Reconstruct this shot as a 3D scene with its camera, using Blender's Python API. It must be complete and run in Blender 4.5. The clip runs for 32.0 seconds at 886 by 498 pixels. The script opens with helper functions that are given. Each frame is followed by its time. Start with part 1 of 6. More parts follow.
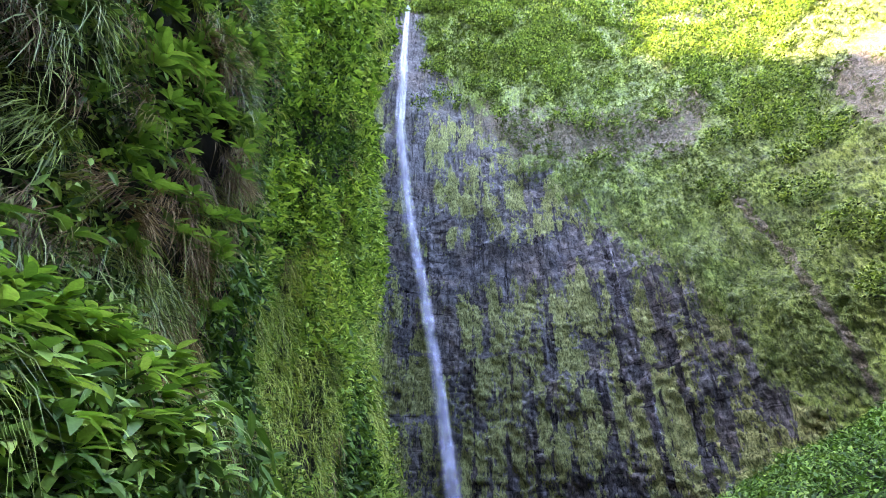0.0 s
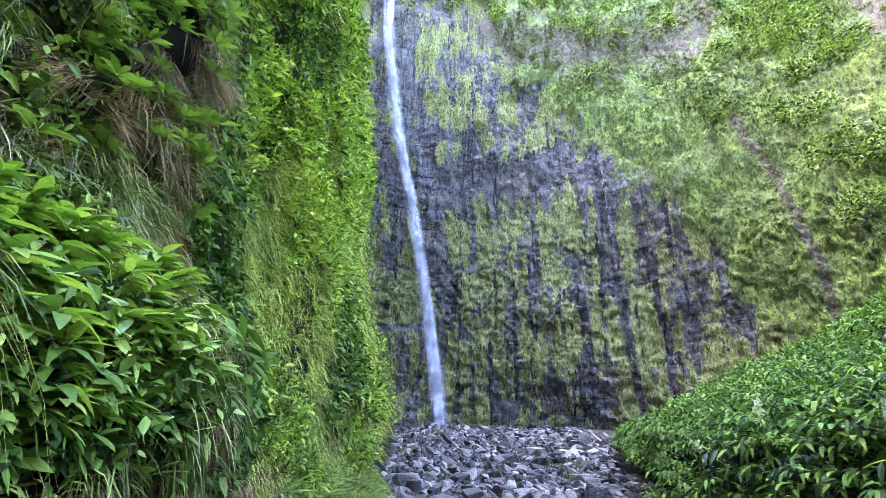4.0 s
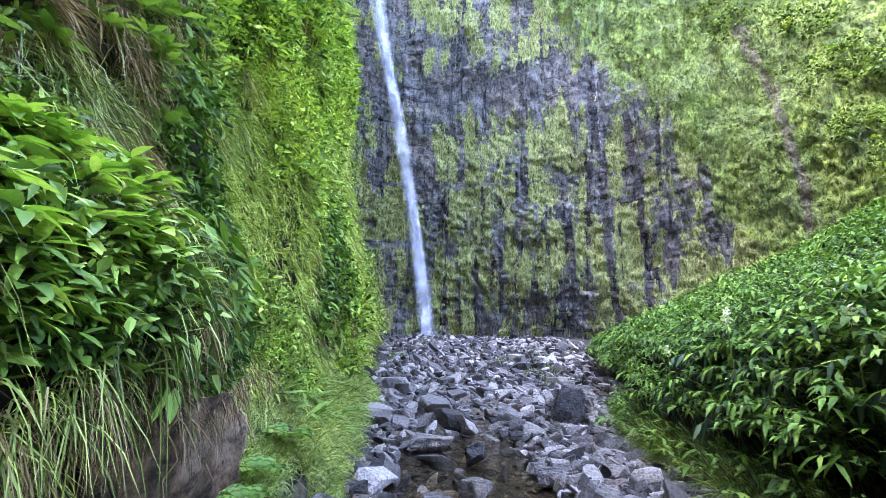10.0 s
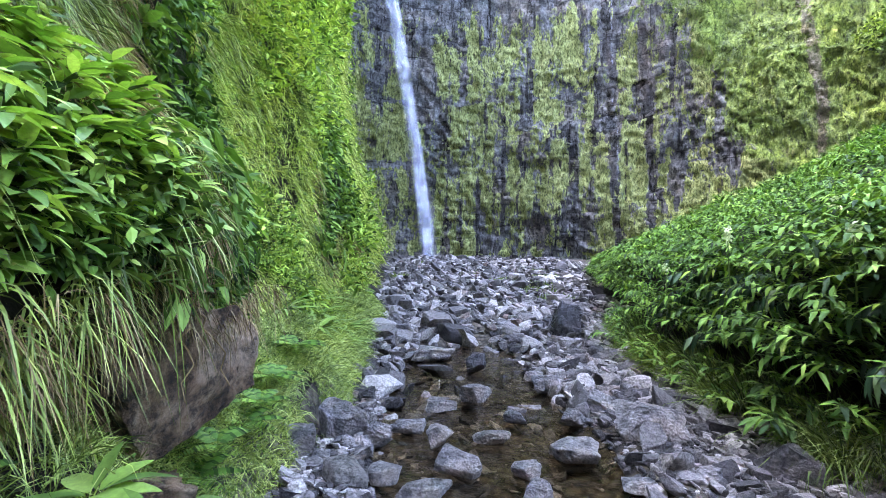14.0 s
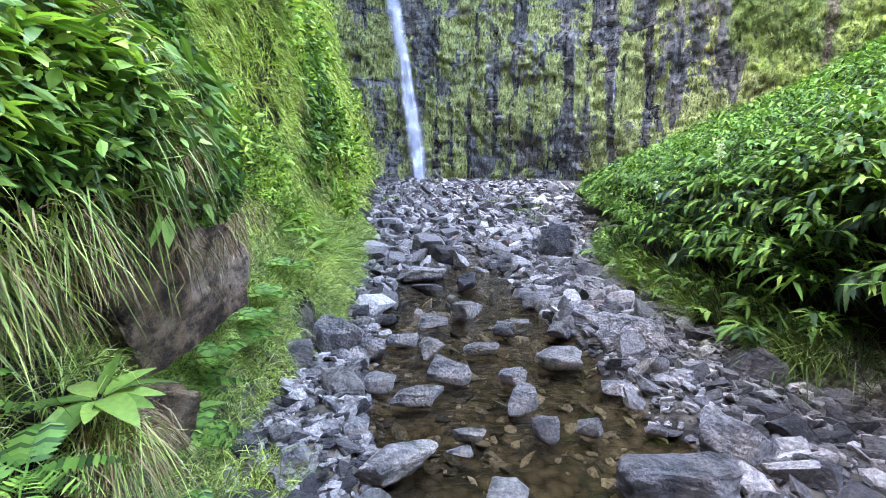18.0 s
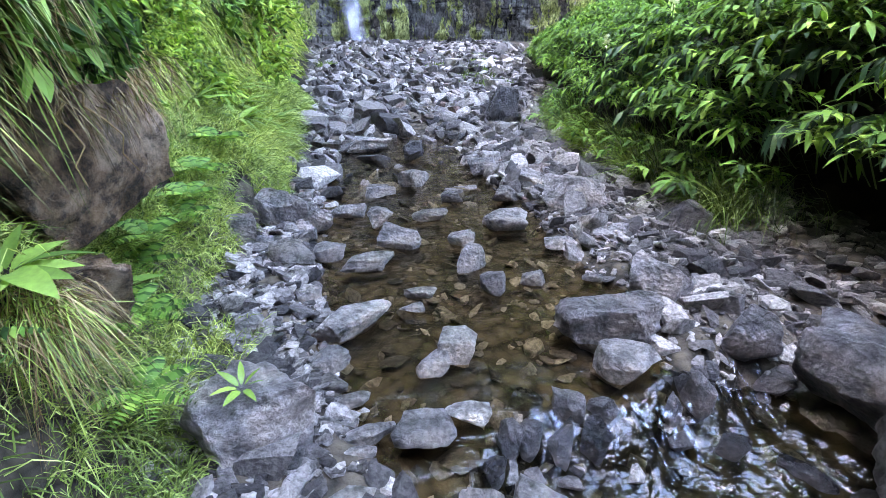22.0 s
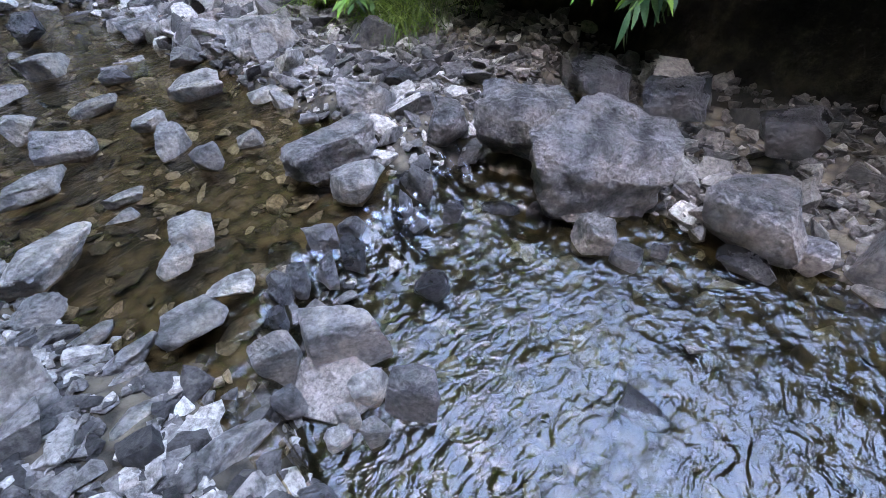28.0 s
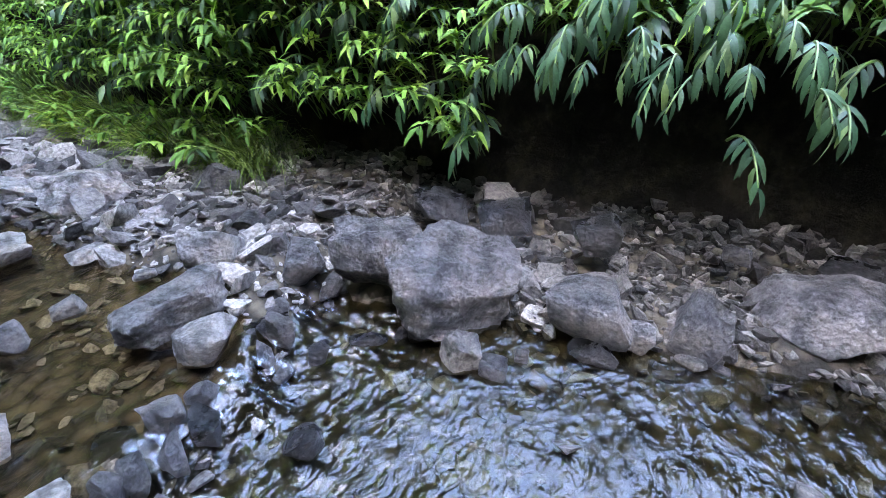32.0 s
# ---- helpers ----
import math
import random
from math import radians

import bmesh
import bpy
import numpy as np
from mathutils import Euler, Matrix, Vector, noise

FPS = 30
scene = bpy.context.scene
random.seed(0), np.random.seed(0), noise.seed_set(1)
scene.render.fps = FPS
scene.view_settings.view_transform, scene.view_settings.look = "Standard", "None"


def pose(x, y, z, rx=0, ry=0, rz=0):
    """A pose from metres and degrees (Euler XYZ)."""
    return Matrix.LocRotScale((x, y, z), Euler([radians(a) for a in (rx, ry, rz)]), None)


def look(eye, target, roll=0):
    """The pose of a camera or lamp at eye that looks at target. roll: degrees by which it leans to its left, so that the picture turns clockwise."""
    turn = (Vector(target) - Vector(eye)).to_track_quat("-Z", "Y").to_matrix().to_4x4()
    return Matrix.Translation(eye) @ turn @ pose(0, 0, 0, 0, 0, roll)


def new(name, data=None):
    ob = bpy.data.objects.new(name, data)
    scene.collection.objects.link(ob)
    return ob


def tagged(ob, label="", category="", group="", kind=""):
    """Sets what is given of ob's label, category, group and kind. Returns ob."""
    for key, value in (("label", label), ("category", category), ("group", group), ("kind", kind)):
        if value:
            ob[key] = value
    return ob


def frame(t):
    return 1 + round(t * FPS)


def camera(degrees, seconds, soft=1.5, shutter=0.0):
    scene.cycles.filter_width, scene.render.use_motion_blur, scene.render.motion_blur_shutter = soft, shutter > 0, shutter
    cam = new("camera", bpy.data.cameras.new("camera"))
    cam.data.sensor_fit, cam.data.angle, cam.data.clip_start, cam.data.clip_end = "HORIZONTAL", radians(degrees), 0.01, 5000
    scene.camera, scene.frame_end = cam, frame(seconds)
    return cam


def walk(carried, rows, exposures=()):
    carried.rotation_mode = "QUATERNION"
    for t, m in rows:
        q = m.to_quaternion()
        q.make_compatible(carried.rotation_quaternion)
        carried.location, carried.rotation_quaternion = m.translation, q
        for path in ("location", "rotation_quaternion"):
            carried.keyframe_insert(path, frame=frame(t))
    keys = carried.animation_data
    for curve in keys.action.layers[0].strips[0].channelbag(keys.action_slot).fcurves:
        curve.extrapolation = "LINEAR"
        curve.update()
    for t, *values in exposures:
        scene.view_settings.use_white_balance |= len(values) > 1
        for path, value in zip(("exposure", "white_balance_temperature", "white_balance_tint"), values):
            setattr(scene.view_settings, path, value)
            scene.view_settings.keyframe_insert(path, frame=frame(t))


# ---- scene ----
cam = camera(89.5, 32.0, soft=0.5)
PATH = [
    (0, (-0.037, -0.083, 1.717), (-0.229, 1.582, 2.808), 0.9),
    (1, (-0.036, -0.076, 1.708), (-0.215, 1.633, 2.731), 1.0),
    (2, (-0.043, -0.066, 1.711), (-0.214, 1.691, 2.651), 1.2),
    (3, (-0.041, -0.066, 1.705), (-0.208, 1.736, 2.555), 1.4),
    (3.5, (-0.041, -0.057, 1.706), (-0.201, 1.765, 2.515), 1.3),
    (5.5, (-0.037, -0.025, 1.689), (-0.167, 1.880, 2.284), 1.2),
    (6, (-0.035, -0.021, 1.683), (-0.158, 1.897, 2.239), 1.3),
    (7, (-0.034, -0.007, 1.679), (-0.149, 1.927, 2.174), 1.2),
    (8, (-0.034, 0.003, 1.676), (-0.140, 1.943, 2.149), 1.1),
    (9, (-0.027, -0.006, 1.674), (-0.128, 1.939, 2.126), 1.1),
    (10, (-0.031, -0.002, 1.670), (-0.127, 1.953, 2.079), 0.9),
    (11, (-0.032, 0.002, 1.662), (-0.124, 1.969, 2.012), 0.9),
    (12, (-0.038, 0.020, 1.655), (-0.125, 2.003, 1.900), 0.9),
    (13, (-0.039, 0.030, 1.648), (-0.132, 2.022, 1.795), 0.8),
    (13.5, (-0.041, 0.032, 1.644), (-0.141, 2.027, 1.746), 0.9),
    (15.5, (-0.037, 0.032, 1.626), (-0.132, 2.029, 1.575), 0.8),
    (16, (-0.037, 0.033, 1.623), (-0.127, 2.029, 1.532), 0.7),
    (17, (-0.022, 0.031, 1.612), (-0.102, 2.022, 1.445), 0.3),
    (18, (-0.021, 0.040, 1.599), (-0.080, 2.019, 1.322), 0.1),
    (19, (-0.015, 0.047, 1.583), (-0.026, 2.005, 1.176), -0.1),
    (20, (-0.016, 0.056, 1.561), (0.026, 1.982, 1.023), -0.5),
    (21, (-0.012, 0.069, 1.544), (0.084, 1.953, 0.880), -0.6),
    (22, (-0.002, 0.093, 1.510), (0.154, 1.914, 0.697), -0.6),
    (23, (-0.002, 0.094, 1.488), (0.239, 1.854, 0.570), -0.9),
    (24, (0.016, 0.080, 1.478), (0.401, 1.747, 0.443), -1.8),
    (25, (0.025, 0.063, 1.464), (0.558, 1.631, 0.342), -2.5),
    (26, (0.054, 0.041, 1.450), (0.760, 1.472, 0.244), -2.7),
    (26.5, (0.073, 0.032, 1.447), (0.841, 1.381, 0.186), -3.1),
    (28.5, (0.086, -0.074, 1.439), (1.074, 1.008, 0.078), -3.5),
    (29, (0.091, -0.076, 1.440), (1.132, 0.964, 0.085), -3.0),
    (30, (0.102, -0.075, 1.441), (1.286, 0.892, 0.150), -2.0),
    (31, (0.107, -0.080, 1.449), (1.508, 0.819, 0.340), -0.8),
    (32, (0.157, -0.083, 1.532), (1.666, 0.802, 0.563), -0.9),
]
EXPOSURES = [(0.0, 4.7, 6600, 31), (3.0, 5.2, 6500, 29), (6.0, 5.57, 6650, 26), (12.0, 5.6, 6850, 24), (16.0, 5.76, 7100, 21), (20.5, 5.92, 7250, 20), (24.0, 5.92, 7250, 19), (29.0, 5.85, 7300, 17), (32.0, 6.07, 7050, 16)]

walk(cam, [(t, look(eye, target, roll)) for t, eye, target, roll in PATH], EXPOSURES)

# ---- world, sun ----
SUN_EL, SUN_AZ = 53.0, -90.0          # degrees; azimuth from +y towards +x: the sun stands over the left ridge
world = bpy.data.worlds.new("sky")
scene.world = world
world.use_nodes = True
_wn = world.node_tree.nodes
_sky = _wn.new("ShaderNodeTexSky")
_sky.sky_type = "NISHITA"
_sky.sun_disc = False
_sky.sun_elevation, _sky.sun_rotation = radians(SUN_EL), radians(SUN_AZ)
_sky.air_density, _sky.dust_density, _sky.ozone_density = 1.0, 1.5, 1.0
_wn["Background"].inputs[1].default_value = 0.15
world.node_tree.links.new(_sky.outputs[0], _wn["Background"].inputs[0])

sun_data = bpy.data.lights.new("sun", "SUN")
sun_data.energy, sun_data.angle, sun_data.color = 3.6, radians(0.6), (1.0, 0.82, 0.5)
sun = new("sun", sun_data)
_s = Vector((math.sin(radians(SUN_AZ)) * math.cos(radians(SUN_EL)), math.cos(radians(SUN_AZ)) * math.cos(radians(SUN_EL)), math.sin(radians(SUN_EL))))
sun.matrix_world = look(_s * 300, (0, 0, 0))


# ---- numbers: noise, meshes ----
rng = np.random.default_rng(7)
_perm = np.random.default_rng(3).random((64, 64, 64)).astype(np.float32)


def vnoise(x, y, z=0.0):
    """Value noise in 0..1 on arrays."""
    x, y, z = np.broadcast_arrays(np.asarray(x, float), np.asarray(y, float), np.asarray(z, float))
    xi, yi, zi = np.floor(x).astype(int), np.floor(y).astype(int), np.floor(z).astype(int)
    u, v, w = x - xi, y - yi, z - zi
    u, v, w = (q * q * (3 - 2 * q) for q in (u, v, w))
    out = 0.0
    for a in (0, 1):
        for b in (0, 1):
            for c in (0, 1):
                k = (u if a else 1 - u) * (v if b else 1 - v) * (w if c else 1 - w)
                out = out + k * _perm[(xi + a) % 64, (yi + b) % 64, (zi + c) % 64]
    return out


def fbm(x, y, z=0.0, octaves=4):
    out, amp, tot = 0.0, 1.0, 0.0
    for o in range(octaves):
        f = 2.03 ** o
        out = out + amp * vnoise(x * f + 11.3 * o, y * f + 5.7 * o, np.asarray(z) * f + 3.1 * o)
        tot, amp = tot + amp, amp * 0.5
    return out / tot


def smooth(a, b, x):
    q = np.clip((np.asarray(x, float) - a) / (b - a), 0, 1)
    return q * q * (3 - 2 * q)


def np_mesh(name, verts, faces, smooth_shade=False):
    """A mesh from arrays: verts (n, 3), faces (m, 3 or 4)."""
    verts, faces = np.asarray(verts, np.float32), np.asarray(faces, np.int32)
    me = bpy.data.meshes.new(name)
    k = faces.shape[1]
    me.vertices.add(len(verts))
    me.vertices.foreach_set("co", verts.ravel())
    me.loops.add(faces.size)
    me.loops.foreach_set("vertex_index", faces.ravel())
    me.polygons.add(len(faces))
    me.polygons.foreach_set("loop_start", np.arange(0, faces.size, k, dtype=np.int32))
    me.update(calc_edges=True)
    me.validate()
    me.polygons.foreach_set("use_smooth", np.full(len(me.polygons), smooth_shade))
    return me


def grid_faces(nu, nv):
    i = np.arange(nu * nv).reshape(nu, nv)
    return np.stack([i[:-1, :-1], i[1:, :-1], i[1:, 1:], i[:-1, 1:]], -1).reshape(-1, 4)


def put(name, me, material, parent=None, label="", category="", group="", kind=""):
    ob = new(name, me)
    if material and not me.materials:
        me.materials.append(material)
    if parent:
        ob.parent = parent
    return tagged(ob, label, category, group, kind)


# ---- materials ----
def material(name, build, rough=0.8, spec=0.3):
    m = bpy.data.materials.new(name)
    m.use_nodes = True
    t = m.node_tree
    b = t.nodes["Principled BSDF"]
    b.inputs["Roughness"].default_value = rough
    b.inputs["Specular IOR Level"].default_value = spec
    build(N(t), b)
    return m


class N:
    """Short hands for shader nodes."""

    def __init__(self, tree):
        self.t = tree

    def add(self, kind, **props):
        n = self.t.nodes.new(kind)
        for k, v in props.items():
            if k == "op":
                n.operation = v
        return n

    def link(self, a, b):
        self.t.links.new(a, b)

    def coords(self, scale=(1, 1, 1), which="Object"):
        c, m = self.add("ShaderNodeTexCoord"), self.add("ShaderNodeMapping")
        self.link(c.outputs[which], m.inputs[0])
        m.inputs["Scale"].default_value = scale
        return m.outputs[0]

    def noise(self, vec, scale, detail=6.0, rough=0.6, distort=0.0):
        n = self.add("ShaderNodeTexNoise")
        n.inputs["Scale"].default_value, n.inputs["Detail"].default_value = scale, detail
        n.inputs["Roughness"].default_value, n.inputs["Distortion"].default_value = rough, distort
        if vec is not None:
            self.link(vec, n.inputs["Vector"])
        return n.outputs["Fac"]

    def ramp(self, fac, stops):
        r = self.add("ShaderNodeValToRGB")
        e = r.color_ramp.elements
        while len(e) < len(stops):
            e.new(0.5)
        for k, (p, c) in zip(e, stops):
            k.position, k.color = p, (*c, 1) if len(c) == 3 else (c[0], c[0], c[0], 1)
        self.link(fac, r.inputs[0])
        return r.outputs[0]

    def mix(self, fac, a, b, mode="MIX"):
        m = self.add("ShaderNodeMix")
        m.data_type, m.blend_type = "RGBA", mode
        for k, v in ((0, fac), (6, a), (7, b)):
            if isinstance(v, (int, float)):
                m.inputs[k].default_value = v
            elif isinstance(v, tuple):
                m.inputs[k].default_value = (*v, 1)
            else:
                self.link(v, m.inputs[k])
        return m.outputs[2]

    def math(self, op, a, b=0.0):
        m = self.add("ShaderNodeMath", op=op)
        for k, v in ((0, a), (1, b)):
            if isinstance(v, (int, float)):
                m.inputs[k].default_value = v
            else:
                self.link(v, m.inputs[k])
        return m.outputs[0]

    def bump(self, b, height, strength=0.5, dist=0.02):
        n = self.add("ShaderNodeBump")
        n.inputs["Strength"].default_value, n.inputs["Distance"].default_value = strength, dist
        self.link(height, n.inputs["Height"])
        self.link(n.outputs[0], b.inputs["Normal"])

    def attribute(self, name):
        a = self.add("ShaderNodeAttribute")
        a.attribute_name = name
        return a.outputs["Fac"]

    def island(self):
        return self.add("ShaderNodeNewGeometry").outputs["Random Per Island"]

    def random(self):
        return self.add("ShaderNodeObjectInfo").outputs["Random"]


def leaf_material(name, stops, rough=0.42, spec=0.35, through_light=0.25, by_object=False):
    """Foliage: each leaf takes its own green; some light goes through the blade."""
    def build(n, b):
        pick = n.random() if by_object else n.island()
        col = n.ramp(pick, stops)
        fine = n.ramp(n.noise(n.coords(), 9.0, 4), [(0.3, (0.75,)), (0.7, (1.15,))])
        patch = (1.0, 1.0, 1.0) if by_object else n.ramp(n.noise(n.coords((1, 1, 0.8)), 1.1, 5, 0.65), [(0.36, (0.5, 0.58, 0.55)), (0.5, (0.95, 1.0, 0.95)), (0.64, (1.2, 1.15, 1.0))])
        col = n.mix(1.0, n.mix(1.0, col, fine, "MULTIPLY"), patch, "MULTIPLY")
        n.link(col, b.inputs["Base Color"])
        tr = n.add("ShaderNodeBsdfTranslucent")
        n.link(n.mix(1.0, col, (1.3, 1.5, 0.6), "MULTIPLY"), tr.inputs[0])
        mx = n.add("ShaderNodeMixShader")
        mx.inputs[0].default_value = through_light
        out = n.t.nodes["Material Output"]
        n.link(b.outputs[0], mx.inputs[1])
        n.link(tr.outputs[0], mx.inputs[2])
        n.link(mx.outputs[0], out.inputs[0])
    return material(name, build, rough, spec)


BAR_STOPS = [(0.0, (0.03, 0.028, 0.028)), (0.25, (0.09, 0.083, 0.08)), (0.5, (0.2, 0.183, 0.17)), (0.85, (0.36, 0.33, 0.3)), (1.0, (0.13, 0.09, 0.07))]
SHORE_STOPS = [(0.0, (0.1, 0.088, 0.078)), (0.25, (0.22, 0.195, 0.17)), (0.5, (0.36, 0.32, 0.275)), (0.85, (0.44, 0.395, 0.34)), (1.0, (0.2, 0.145, 0.11))]


def stone_build(n, b, stops=BAR_STOPS):
    v = n.coords()
    base = n.ramp(n.random(), stops)
    blotch = n.ramp(n.noise(v, 3.5, 8, 0.7), [(0.4, (0.4,)), (0.5, (1.0,)), (0.6, (1.4,))])
    col = n.mix(1.0, base, blotch, "MULTIPLY")
    grain = n.ramp(n.noise(v, 12.0, 6, 0.7), [(0.35, (0.78,)), (0.65, (1.15,))])
    col = n.mix(1.0, col, grain, "MULTIPLY")
    dust = n.ramp(n.noise(v, 1.7, 5), [(0.5, (0.0,)), (0.66, (1.0,))])
    col = n.mix(n.math("MULTIPLY", dust, 0.35), col, (0.3, 0.27, 0.23))
    n.link(col, b.inputs["Base Color"])
    n.link(n.ramp(n.noise(v, 2.2, 3), [(0.35, (0.45,)), (0.6, (0.85,))]), b.inputs["Roughness"])
    h = n.math("ADD", n.noise(v, 9.0, 8, 0.7), n.math("MULTIPLY", n.noise(v, 60.0, 4, 0.7), 0.25))
    n.bump(b, h, 1.0, 0.16)


M_STONE = material("basalt_stone", stone_build, 0.7, 0.35)
M_SHORE_STONE = material("dry_shore_stone", lambda n, b: stone_build(n, b, SHORE_STOPS), 0.8, 0.25)


def gravel_build(n, b, k=1.0):
    v = n.coords()
    base = n.ramp(n.island(), [(0.0, (0.022, 0.02, 0.019)), (0.3, (0.07 * k, 0.063 * k, 0.058 * k)), (0.65, (0.19 * k, 0.172 * k, 0.155 * k)), (0.94, (0.37 * k, 0.335 * k, 0.295 * k)), (1.0, (0.13, 0.085, 0.065))])
    grain = n.ramp(n.noise(v, 30.0, 7, 0.75), [(0.4, (0.5,)), (0.6, (1.4,))])
    n.link(n.mix(1.0, base, grain, "MULTIPLY"), b.inputs["Base Color"])
    n.bump(b, n.noise(v, 22.0, 7, 0.7), 1.0, 0.05)


M_GRAVEL = material("basalt_gravel", gravel_build, 0.75, 0.3)
M_SHORE = material("dry_shore_gravel", lambda n, b: gravel_build(n, b, 1.1), 0.85, 0.2)


# Gravel colours lowered to stand for the shade at the right bank's foot.
def shaded_gravel_build(n, b):
    v = n.coords()
    base = n.ramp(n.island(), [(0.0, (0.014, 0.012, 0.01)), (0.4, (0.055, 0.048, 0.04)), (0.8, (0.125, 0.11, 0.095)), (1.0, (0.25, 0.225, 0.195))])
    grain = n.ramp(n.noise(v, 30.0, 7, 0.75), [(0.4, (0.5,)), (0.6, (1.4,))])
    n.link(n.mix(1.0, base, grain, "MULTIPLY"), b.inputs["Base Color"])
    n.bump(b, n.noise(v, 22.0, 7, 0.7), 1.0, 0.05)


M_SHADED_GRAVEL = material("shaded_brown_rubble", shaded_gravel_build, 0.55, 0.4)


def bed_build(n, b):
    v = n.coords()
    vor = n.add("ShaderNodeTexVoronoi")
    vor.inputs["Scale"].default_value = 11.0
    n.link(v, vor.inputs["Vector"])
    col = n.ramp(n.noise(v, 1.2, 8, 0.65), [(0.3, (0.035, 0.028, 0.02)), (0.55, (0.09, 0.073, 0.05)), (0.75, (0.17, 0.138, 0.09))])
    peb = n.ramp(vor.outputs["Distance"], [(0.0, (1.25,)), (0.45, (0.75,)), (0.7, (0.2,))])
    n.link(n.mix(1.0, col, peb, "MULTIPLY"), b.inputs["Base Color"])
    n.bump(b, n.math("SUBTRACT", n.noise(v, 14.0, 6, 0.7), vor.outputs["Distance"]), 0.8, 0.04)


M_BED = material("stony_stream_soil", bed_build, 0.85, 0.25)


def cliff_build(n, b):
    v = n.coords()
    sep = n.add("ShaderNodeSeparateXYZ")
    n.link(v, sep.inputs[0])
    x, y, z = sep.outputs[0], sep.outputs[1], sep.outputs[2]
    fine = n.noise(n.coords((1, 1, 0.7)), 3.6, 9, 0.8)
    blocks = n.noise(n.coords((0.7, 0.7, 1.3)), 0.55, 8, 0.7, 0.4)
    rock = n.ramp(n.math("ADD", n.math("MULTIPLY", fine, 0.6), n.math("MULTIPLY", blocks, 0.4)), [(0.41, (0.018, 0.019, 0.019)), (0.47, (0.09, 0.092, 0.09)), (0.53, (0.19, 0.192, 0.186)), (0.6, (0.35, 0.35, 0.335))])
    brown = n.ramp(n.noise(v, 0.22, 6, 0.6), [(0.48, (0.0,)), (0.62, (1.0,))])
    rock = n.mix(n.math("MULTIPLY", brown, 0.55), rock, n.mix(1.0, rock, (1.25, 0.98, 0.72), "MULTIPLY"))
    # upright cracks and level joints
    crack = n.ramp(n.noise(n.coords((3.2, 3.2, 0.25)), 1.0, 7, 0.7, 0.5), [(0.4, (0.16,)), (0.48, (1.0,))])
    joint = n.ramp(n.noise(n.coords((0.16, 0.16, 2.4)), 1.0, 7, 0.7, 0.5), [(0.38, (0.14,)), (0.45, (1.0,))])
    rock = n.mix(1.0, n.mix(1.0, rock, crack, "MULTIPLY"), joint, "MULTIPLY")
    # wet bands: beside the fall and along the trickle, and here and there
    slope = n.math("ADD", n.math("DIVIDE", x, y), n.math("MULTIPLY", n.math("SUBTRACT", n.noise(n.coords((0.3, 0.3, 0.3)), 1.0, 6, 0.7), 0.5), 0.05))
    slope = n.math("ADD", slope, n.math("MULTIPLY", n.math("SUBTRACT", z, 20.0), 0.0012))
    trick = n.ramp(n.math("ABSOLUTE", n.math("SUBTRACT", slope, 0.318)), [(0.004, (1.0,)), (0.014, (0.0,))])
    trick2 = n.ramp(n.math("ABSOLUTE", n.math("SUBTRACT", slope, 0.392)), [(0.004, (1.0,)), (0.012, (0.0,))])
    streaks = n.ramp(n.noise(n.coords((0.7, 0.7, 0.04)), 1.0, 8, 0.66), [(0.57, (0.0,)), (0.61, (1.0,))])
    wet = n.math("MAXIMUM", n.math("MAXIMUM", trick, trick2), streaks)
    rock = n.mix(n.math("MULTIPLY", wet, 0.5), rock, n.mix(1.0, rock, (0.28, 0.27, 0.3), "MULTIPLY"))
    moss = n.ramp(n.noise(n.coords((1, 1, 0.4)), 5.5, 8, 0.8), [(0.4, (0.04, 0.05, 0.013)), (0.47, (0.19, 0.225, 0.065)), (0.54, (0.38, 0.42, 0.13)), (0.62, (0.56, 0.6, 0.23))])
    streak = n.noise(n.coords((0.62, 0.62, 0.13)), 1.0, 7, 0.6, 0.5)
    amount = n.math("ADD", n.math("MULTIPLY", streak, 1.0), n.math("MULTIPLY", n.noise(n.coords((1, 1, 0.6)), 0.17, 5, 0.6), 0.45))
    amount = n.math("ADD", amount, n.math("MULTIPLY", n.math("SUBTRACT", n.noise(n.coords((1, 1, 0.5)), 3.0, 8, 0.7), 0.5), 0.6))
    amount = n.math("SUBTRACT", amount, n.math("MULTIPLY", wet, 0.16))
    level = n.ramp(n.noise(n.coords((0.02, 0.02, 0.3)), 1.0, 4, 0.6), [(0.55, (0.0,)), (0.66, (1.0,))])
    amount = n.math("SUBTRACT", amount, n.math("MULTIPLY", level, 0.2))
    amount = n.math("SUBTRACT", amount, n.math("MULTIPLY", n.math("MAXIMUM", n.math("SUBTRACT", z, 40.0), 0.0), 0.003))
    amount = n.math("SUBTRACT", amount, n.math("MULTIPLY", n.attribute("bare_rock"), 0.2))
    m1 = n.ramp(amount, [(0.67, (0.0,)), (0.7, (1.0,))])
    col = n.mix(m1, rock, moss)
    # grass and bare earth take over above the streaked face
    cover, earth = n.attribute("grass_cover"), n.attribute("bare_earth")
    up = n.math("ADD", cover, n.math("MULTIPLY", n.math("SUBTRACT", n.noise(n.coords((1, 1, 0.6)), 0.3, 10, 0.74, 0.6), 0.5), 2.6))
    up = n.math("ADD", up, n.math("MULTIPLY", n.math("SUBTRACT", n.noise(n.coords((1, 1, 0.4)), 2.2, 6, 0.7), 0.5), 1.0))
    g = n.ramp(up, [(0.42, (0.0,)), (0.56, (1.0,))])
    grass = n.ramp(n.noise(n.coords((1, 1, 0.5)), 3.2, 10, 0.82), [(0.41, (0.03, 0.043, 0.01)), (0.47, (0.12, 0.18, 0.036)), (0.53, (0.22, 0.31, 0.065)), (0.6, (0.35, 0.44, 0.13))])
